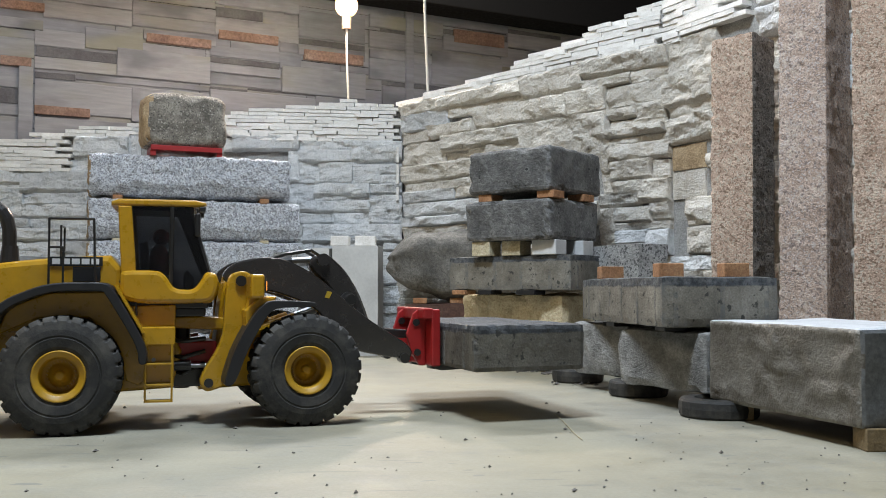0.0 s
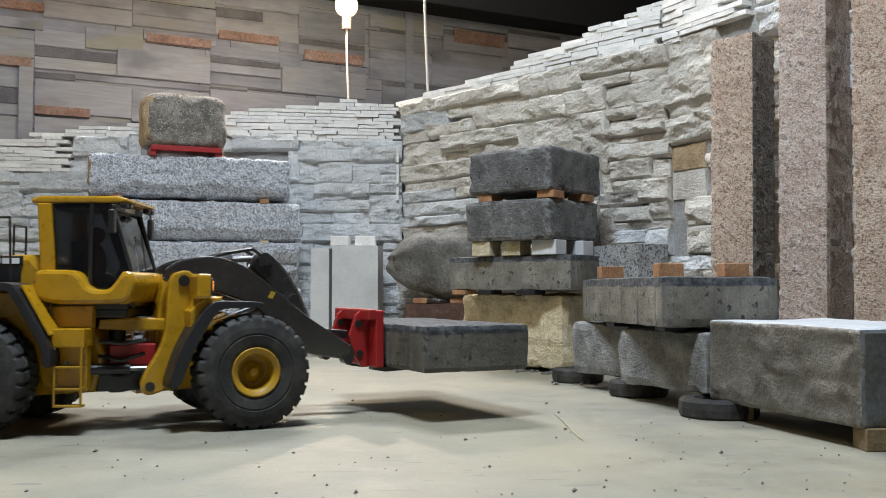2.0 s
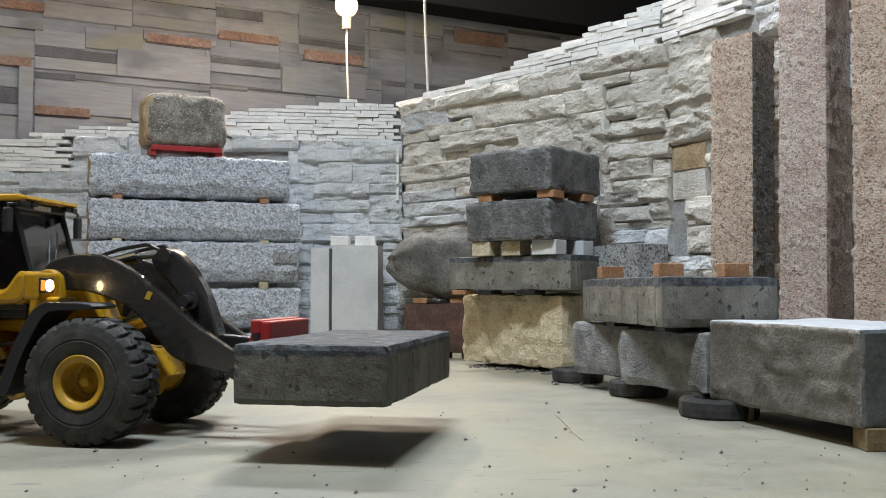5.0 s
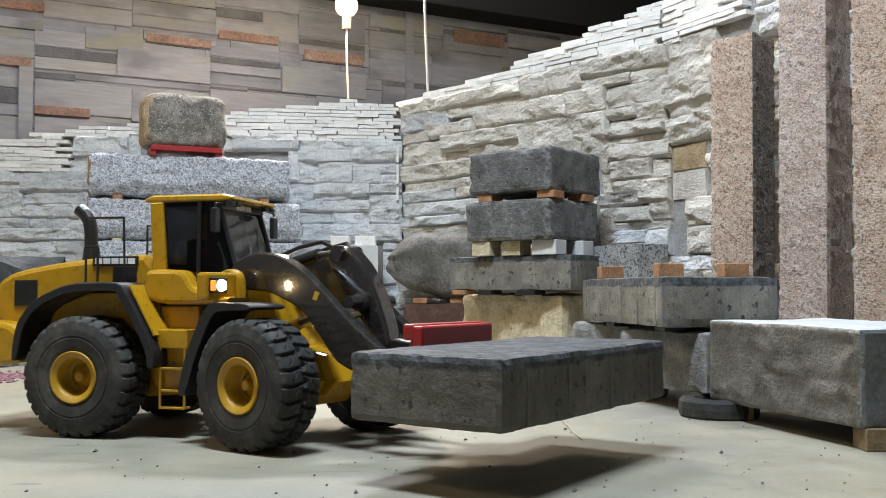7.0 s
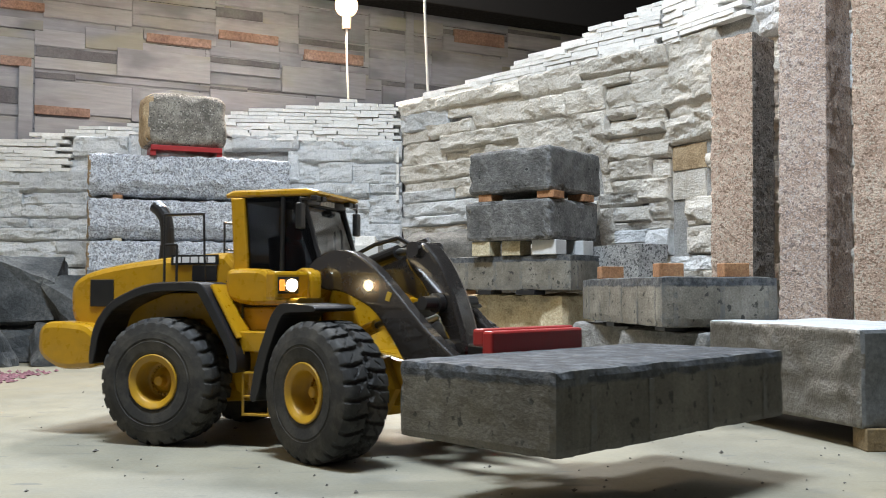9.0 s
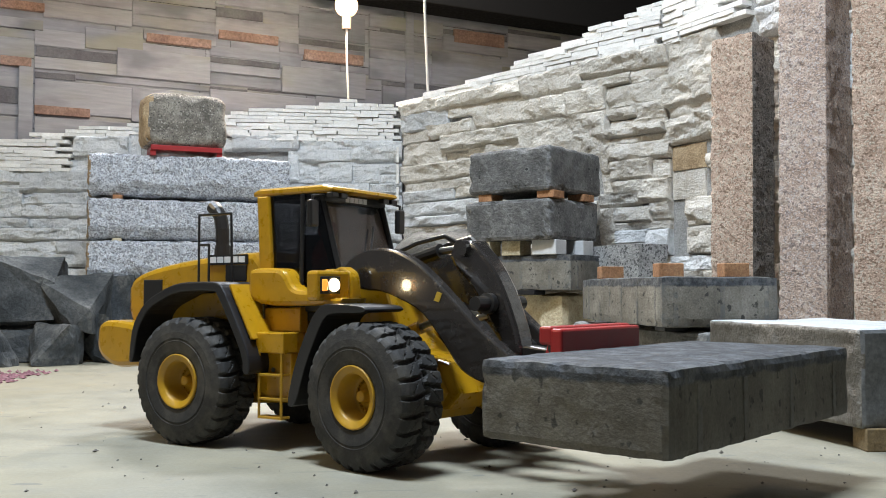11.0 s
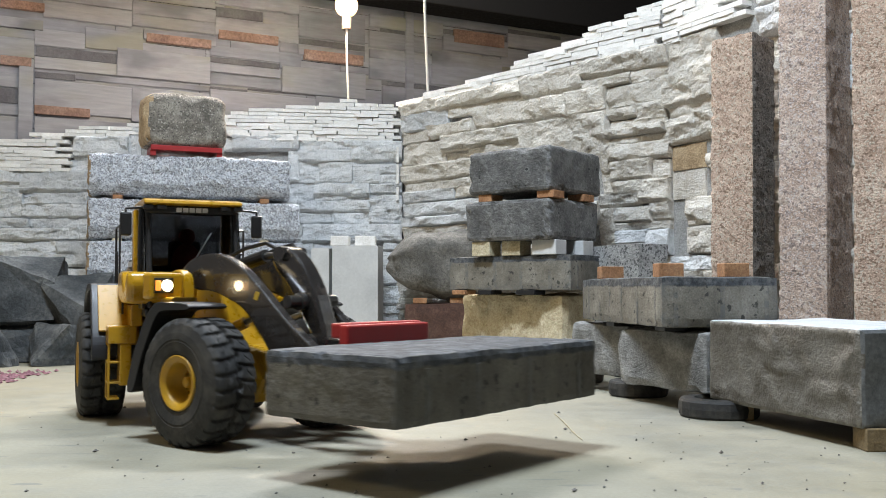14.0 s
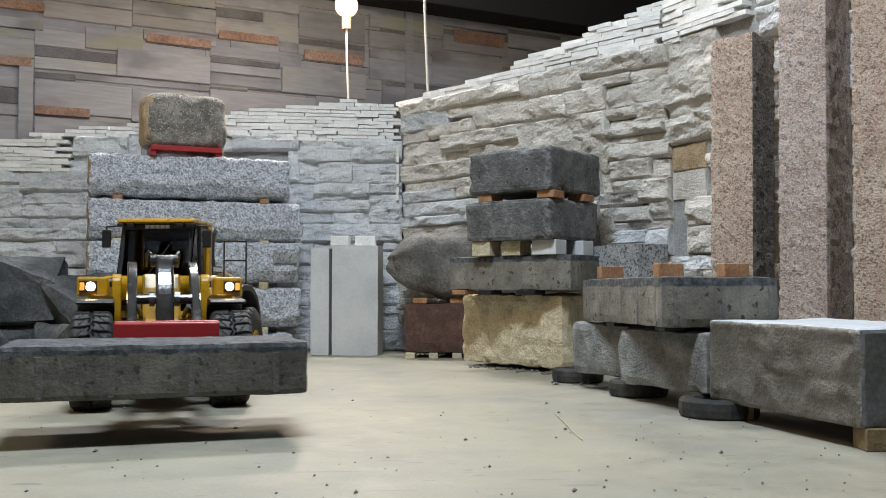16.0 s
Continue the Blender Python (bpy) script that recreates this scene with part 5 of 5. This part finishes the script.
front = part("front_frame", plate(fx([(-0.108, 0.035), (-0.11, 0.065), (-0.09, 0.085), (-0.085, 0.135), (-0.078, 0.165), (-0.055, 0.168), (-0.045, 0.15), (-0.028, 0.11), (-0.01, 0.092), (0.03, 0.085), (0.045, 0.06), (0.03, 0.045), (-0.05, 0.038)]), -0.024, 0.024, 0.003), YELLOW, loader, "yellow front frame and loader tower")
for s in (-1, 1):
    a = s * 0.056
    part("tower_plate", plate(fx(rounded([(-0.105, 0.035), (-0.112, 0.05), (-0.086, 0.092), (-0.084, 0.14), (-0.08, 0.164), (-0.064, 0.169), (-0.052, 0.162), (-0.05, 0.142), (-0.05, 0.11), (-0.062, 0.075), (-0.082, 0.042)])), a - 0.006, a + 0.006, 0.002), YELLOW, front)
    for x, z, r in ((-0.067, 0.157, 0.006), (-0.101, 0.046, 0.005)):
        part("pivot_pin", rod((x + PIVOT, a - s * 0.004, z), (x + PIVOT, a + s * 0.009, z), r, 14), BLACK, front)
    # fender
    ys = (s * 0.058, s * 0.103)
    part("front_fender", plate(fx(rounded([(-0.09, 0.046), (-0.078, 0.085), (-0.056, 0.125), (-0.044, 0.1345), (-0.036, 0.136), (0.006, 0.1345), (0.011, 0.131), (0.006, 0.1285), (-0.034, 0.128), (-0.044, 0.12), (-0.064, 0.084), (-0.078, 0.046)])), min(ys), max(ys), 0.001), PLASTIC, front, "grey-black front fender")
    ys = (s * 0.06, s * 0.09)
    part("fender_bracket", plate(fx([(-0.064, 0.09), (-0.05, 0.122), (-0.036, 0.1275), (-0.032, 0.14), (-0.05, 0.14), (-0.066, 0.125)]), min(ys), max(ys), 0.002), YELLOW, front)
    ys = (s * 0.066, s * 0.1045)
    part("light_box", box(-0.062 + PIVOT, -0.047 + PIVOT, min(ys), max(ys), 0.138, 0.164, 0.003), YELLOW, front, "yellow headlight housing")
    part("light_stay", plate(fx([(-0.064, 0.126), (-0.060, 0.141), (-0.046, 0.141), (-0.040, 0.128)]), min(s * 0.07, s * 0.084), max(s * 0.07, s * 0.084), 0.001), YELLOW, front)
    bezel = part("light_bezel", box(-0.0485 + PIVOT, -0.0450 + PIVOT, s * 0.0905 - 0.0108, s * 0.0905 + 0.0108, 0.1440, 0.1590, 0.0008), BLACK_PLATE, front, "dark headlight surround")
    part("headlight", rod((-0.047 + PIVOT, s * 0.0875, 0.1515), (-0.0438 + PIVOT, s * 0.0875, 0.1515), 0.0060, 20, 0.0054), HEADLIGHT, bezel, "lit warm-white headlight")
    part("indicator", box(-0.046 + PIVOT, -0.0440 + PIVOT, s * 0.0980 - 0.0028, s * 0.0980 + 0.0028, 0.1465, 0.1565, 0.0008), AMBER, bezel, "glowing amber indicator lens")
    # lifting arm
    b = s * 0.037
    arm = [(-0.086, 0.158), (-0.082, 0.17), (-0.068, 0.179), (-0.045, 0.1845), (-0.02, 0.1835), (0.0, 0.176), (0.018, 0.166), (0.042, 0.147), (0.078, 0.117), (0.104, 0.1), (0.132, 0.083), (0.139, 0.073), (0.134, 0.064), (0.104, 0.069), (0.076, 0.074), (0.058, 0.082), (0.04, 0.104), (0.015, 0.13), (-0.03, 0.146), (-0.06, 0.147)]
    part("lift_arm", plate(fx(rounded(arm)), b - 0.006, b + 0.006, 0.002), ARM_BLACK, front, "glossy black curved lifting arm")
    part("sticker", plate(fx([(0.031, 0.1385), (0.0365, 0.137), (0.040, 0.1445), (0.0345, 0.146)]), b + s * 0.0062 - 0.0004, b + s * 0.0062 + 0.0004), LABEL_Y, front, "yellow warning sticker")
    part("arm_pin", rod((0.128 + PIVOT, b - s * 0.007, 0.066), (0.128 + PIVOT, b + s * 0.009, 0.066), 0.006, 14), BLACK, front)
    part("lift_cylinder", rod((-0.075 + PIVOT, s * 0.024, 0.09), (0.0 + PIVOT, s * 0.026, 0.115), 0.006, 12), YELLOW, front)
    part("lift_rod", rod((0.0 + PIVOT, s * 0.026, 0.115), (0.04 + PIVOT, s * 0.03, 0.128), 0.003, 10), CHROME, front, "bright steel piston rod")
for s in (-1, 1):
    for k in range(3):
        part("pivot_hose", pipe([(-0.024, s * (0.030 + 0.006 * k), 0.062 + 0.016 * k), (-0.002, s * (0.041 + 0.004 * k), 0.055 + 0.018 * k), (0.022, s * (0.040 + 0.005 * k), 0.066 + 0.014 * k)], 0.0024, 8), BLACK, front, "black hydraulic hose")
part("hydraulic_box", box(-0.138 + PIVOT, -0.090 + PIVOT, -0.036, 0.036, 0.066, 0.090, 0.002), REDPAINT, front, "red valve block")
part("lower_hitch", plate(fx([(-0.150, 0.040), (-0.150, 0.058), (-0.125, 0.062), (-0.095, 0.060), (-0.088, 0.040)]), -0.034, 0.034, 0.002), BLACK, front, "black articulation joint")
part("upper_hitch", plate(fx([(-0.150, 0.106), (-0.148, 0.116), (-0.115, 0.118), (-0.080, 0.116), (-0.080, 0.102), (-0.118, 0.104)]), -0.036, 0.036, 0.002), YELLOW, front)
part("hitch_pin", rod((-0.125 + PIVOT, 0, 0.036), (-0.125 + PIVOT, 0, 0.122), 0.009, 16), BLACK, front)
for s in (-1, 1):
    part("steering_cylinder", rod((-0.165 + PIVOT, s * 0.040, 0.064), (-0.118 + PIVOT, s * 0.043, 0.064), 0.0055, 12), BLACK, front)
    part("steering_rod", rod((-0.118 + PIVOT, s * 0.043, 0.064), (-0.085 + PIVOT, s * 0.046, 0.064), 0.0028, 10), CHROME, front, "bright steel piston rod")
part("front_axle", rod((PIVOT, -0.075, HUB_Z), (PIVOT, 0.075, HUB_Z), 0.016, 14), YELLOW_RIM, front)
part("axle_housing", plate(fx([(-0.028, 0.06), (-0.015, 0.036), (0.015, 0.036), (0.03, 0.06), (0.015, 0.088), (-0.015, 0.088)]), -0.03, 0.03, 0.005), YELLOW_RIM, front)
part("cross_tube", rod((0.075 + PIVOT, -0.037, 0.094), (0.075 + PIVOT, 0.037, 0.094), 0.011, 16), BLACK, front)
part("bell_crank", plate(fx(rounded([(0.018, 0.178), (0.024, 0.187), (0.034, 0.1905), (0.046, 0.188), (0.064, 0.171), (0.08, 0.146), (0.092, 0.116), (0.098, 0.092), (0.086, 0.09), (0.072, 0.108), (0.058, 0.128), (0.042, 0.152), (0.026, 0.165)])), -0.0105, 0.0105, 0.0045), ARM_BLACK, front, "glossy black curved bell crank")
part("crank_shaft", rod((0.066 + PIVOT, -0.032, 0.136), (0.066 + PIVOT, 0.032, 0.136), 0.006, 16), BLACK, front)
for y in (-0.0145, 0.0145):
    part("crank_pin", rod((0.066 + PIVOT, y - 0.003, 0.136), (0.066 + PIVOT, y + 0.003, 0.136), 0.0088, 20), CHROME, front, "round steel pin end")
part("crank_head", rod((0.036 + PIVOT, -0.016, 0.183), (0.036 + PIVOT, 0.016, 0.183), 0.0075, 18), ARM_BLACK, front)
part("tilt_cylinder", rod((-0.06 + PIVOT, 0, 0.168), (0.0 + PIVOT, 0, 0.182), 0.007, 14), BLACK, front)
part("tilt_rod", rod((0.0 + PIVOT, 0, 0.182), (0.033 + PIVOT, 0, 0.184), 0.0035, 10), CHROME, front)
for s in (-1, 1):
    part("hose", pipe([(-0.045 + PIVOT, s * 0.02, 0.178), (-0.01 + PIVOT, s * 0.02, 0.189), (0.02 + PIVOT, s * 0.018, 0.194), (0.034 + PIVOT, s * 0.012, 0.186)], 0.002, 6), BLACK, front)
part("tilt_link", plate(fx([(0.086, 0.1), (0.098, 0.102), (0.142, 0.098), (0.144, 0.088), (0.098, 0.088)]), -0.007, 0.007, 0.002), BLACK, front)
# red coupler and forks
coupler = part("fork_carriage", box(0.158 + PIVOT, 0.169 + PIVOT, -0.056, 0.056, 0.050, 0.118, 0.002), REDPAINT, loader, "red painted fork carriage")
part("top_bar", box(0.148 + PIVOT, 0.160 + PIVOT, -0.056, 0.056, 0.106, 0.1195, 0.002), REDPAINT, coupler)
for y in (-0.03, 0.03):
    part("coupler_cheek", plate(fx([(0.134, 0.088), (0.142, 0.112), (0.150, 0.119), (0.158, 0.119), (0.158, 0.050), (0.150, 0.050), (0.140, 0.066)]), y - 0.003, y + 0.003, 0.001), REDPAINT, coupler, "red coupler plate")
    for x, z in ((0.1455, 0.102), (0.147, 0.066)):
        part("coupler_bolt", rod((x + PIVOT, y - 0.0045, z), (x + PIVOT, y + 0.0045, z), 0.0045, 10), BLACK, coupler)
for y in (-0.038, 0.038):
    part("fork_tine", plate(fx([(0.16, 0.047), (0.16, 0.058), (0.17, 0.058), (0.173, 0.0505), (0.29, 0.0505), (0.29, 0.0485), (0.175, 0.0445)]), y - 0.008, y + 0.008, 0.0005), BLACK, coupler, "black fork tine")

# badges on the cab visor and the hood
for k in range(5):
    part("sign_bar", box(0.1366 - PIVOT, 0.1372 - PIVOT, -0.0172 + k * 0.007, -0.0172 + k * 0.007 + 0.0058, 0.2318, 0.2368), WHITE_PLASTIC, cab, "white raised badge bar")
for s in (-1, 1):
    part("badge", box(-0.012 - PIVOT, 0.042 - PIVOT, s * 0.0508 - 0.0006, s * 0.0508 + 0.0006, 0.1725, 0.1825), BLACK_PLATE, loader, "black badge plate")
    for k in range(5):
        part("badge_bar", box(-0.0085 + k * 0.0098 - PIVOT, -0.0085 + k * 0.0098 + 0.0078 - PIVOT, s * 0.0516 - 0.0006, s * 0.0516 + 0.0006, 0.1745, 0.1805), WHITE_PLASTIC, loader, "white badge bar")

# plain toy figure on the seat
doll_bm = bmesh.new()
bmesh.ops.create_uvsphere(doll_bm, u_segments=14, v_segments=10, radius=0.0095, matrix=Matrix.Translation((0.101 - PIVOT, 0, 0.207)))
bmesh.ops.create_uvsphere(doll_bm, u_segments=14, v_segments=10, radius=0.016, matrix=Matrix.Translation((0.099 - PIVOT, 0, 0.176)) @ Matrix.Diagonal((0.75, 1.05, 1.5, 1)))
doll = tagged(mesh_ob("toy_figure", doll_bm, plain_mat("dull_red_toy", (0.30, 0.035, 0.03), 0.7), smooth=True), "plain dull red toy figure on the cab seat", "doll")

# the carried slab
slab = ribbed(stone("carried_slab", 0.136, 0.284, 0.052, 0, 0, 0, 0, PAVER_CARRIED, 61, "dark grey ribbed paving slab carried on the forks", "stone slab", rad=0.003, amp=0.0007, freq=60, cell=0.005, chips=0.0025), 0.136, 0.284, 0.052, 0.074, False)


# ---- motion ----
# seconds, x, y of the front axle, its heading, the rear frame's turn against it, lift of the load
LEG_A = [(0.0, -0.1808, 1.1319, 19.4, -4.0, 0.006), (0.5, -0.187, 1.131, 20.8, -11.5, 0.006), (1.0, -0.1974, 1.1265, 27.3, -20.0, 0.006), (1.5, -0.2157, 1.1162, 31.0, -26.0, 0.006),
         (2.0, -0.2455, 1.1014, 27.0, -25.5, 0.005), (2.5, -0.283, 1.084, 18.8, -18.0, 0.004), (3.0, -0.312, 1.061, 11.3, -11.5, 0.002), (3.5, -0.338, 1.038, 3.0, -7.5, 0.0005),
         (4.0, -0.3525, 1.017, -3.0, -5.0, -0.001), (4.2, -0.3525, 1.012, -3.8, -4.0, -0.001)]
LEG_B = [(6.3, -0.2045, 0.982, -26.0, 16.5, -0.0005), (6.5, -0.1857, 0.980, -27.5, 16.5, -0.0005), (7.0, -0.1235, 0.95, -35.2, 21.0, -0.0015), (7.5, -0.1215, 0.938, -36.6, 22.5, -0.0005),
         (8.0, -0.1245, 0.94, -35.4, 22.3, 0.0), (8.5, -0.0894, 0.9153, -38.8, 25.0, -0.0005), (9.0, -0.0413, 0.88, -45.5, 28.5, -0.002), (9.2, -0.0300, 0.868, -46.4, 28.8, -0.0015), (10.2, 0.005, 0.842, -47.0, 19.5, 0.0)]
LEG_C = [(11.3, -0.011, 0.858, -38.8, 6.0, 0.0008), (11.5, -0.0189, 0.8623, -36.5, 3.5, 0.0008), (12.0, -0.0298, 0.872, -31.3, -10.0, 0.0004), (12.5, -0.0511, 0.8829, -28.2, -20.0, 0.0002),
         (13.0, -0.0781, 0.9032, -29.2, -23.5, 0.0), (13.5, -0.1192, 0.926, -32.7, -27.0, 0.0), (14.0, -0.1812, 0.9737, -38.0, -28.0, -0.0013), (14.5, -0.2381, 1.0198, -46.6, -27.5, -0.004),
         (15.0, -0.2949, 1.089, -55.0, -23.5, -0.005), (15.5, -0.3345, 1.1535, -63.1, -21.0, -0.0056), (16.0, -0.3552, 1.2053, -71.7, -20.0, -0.0065)]
SLAB_X, SLAB_Y, SLAB_Z = 0.241, -0.012, 0.0505


def glide(keys, t):
    """Smooth values between the keys at t seconds."""
    T = [k[0] for k in keys]
    i = max(0, min(len(T) - 2, int(np.searchsorted(T, t, side="right")) - 1))
    V = np.array([k[1:] for k in keys])

    def slope(j):
        if j == 0 or j == len(T) - 1:
            a, b = (0, 1) if j == 0 else (len(T) - 2, len(T) - 1)
            return (V[b] - V[a]) / (T[b] - T[a])
        d0, d1 = (V[j] - V[j - 1]) / (T[j] - T[j - 1]), (V[j + 1] - V[j]) / (T[j + 1] - T[j])
        h0, h1 = T[j] - T[j - 1], T[j + 1] - T[j]
        return (d0 * h1 + d1 * h0) / (h0 + h1)
    h = T[i + 1] - T[i]
    s = (t - T[i]) / h
    return (2 * s**3 - 3 * s**2 + 1) * V[i] + (s**3 - 2 * s**2 + s) * h * slope(i) + (3 * s**2 - 2 * s**3) * V[i + 1] + (s**3 - s**2) * h * slope(i + 1)


def motions():
    keys = LEG_A + LEG_B + LEG_C
    times = [i / 10 for i in range(161)]
    rows = {"body": [], "front": [], "forks": [], "slab": []}
    spin = {i: 0.0 for i in range(4)}
    last = {}
    wheel_rows = {i: [] for i in range(4)}
    for t in times:
        x, y, head, bend, lift = glide(keys, t)
        axle = pose(x, y, 0, 0, 0, head)
        pivot = axle @ pose(-PIVOT, 0, 0)
        body = Matrix.Translation(pivot.translation) @ pose(0, 0, 0, 0, 0, head + bend)
        rel = pose(0, 0, 0, 0, 0, -bend)
        rows["body"].append((t, body))
        rows["front"].append((t, rel))
        rows["forks"].append((t, rel @ pose(0, 0, lift)))
        rows["slab"].append((t, axle @ pose(SLAB_X, SLAB_Y, SLAB_Z + lift)))
        for i, (w, ax, side) in enumerate(wheels):
            base = rel @ pose(PIVOT, side * TRACK, HUB_Z) if ax == "front" else pose(-REAR_AXLE, side * TRACK, HUB_Z)
            m = body @ base
            ahead = (m.to_3x3() @ Vector((1, 0, 0)))
            if i in last:
                spin[i] += (m.translation - last[i]).dot(ahead) / HUB_Z
            last[i] = m.translation.copy()
            flip = pose(0, 0, 0, 0, 0, 180) if side > 0 else Matrix()
            wheel_rows[i].append((t, base @ pose(0, 0, 0, 0, math.degrees(spin[i]), 0) @ flip))
    walk(loader, rows["body"])
    walk(doll, rows["body"])
    walk(front, rows["front"])
    walk(coupler, rows["forks"])
    walk(slab, rows["slab"])
    for i, (w, ax, side) in enumerate(wheels):
        walk(w, wheel_rows[i])


motions()
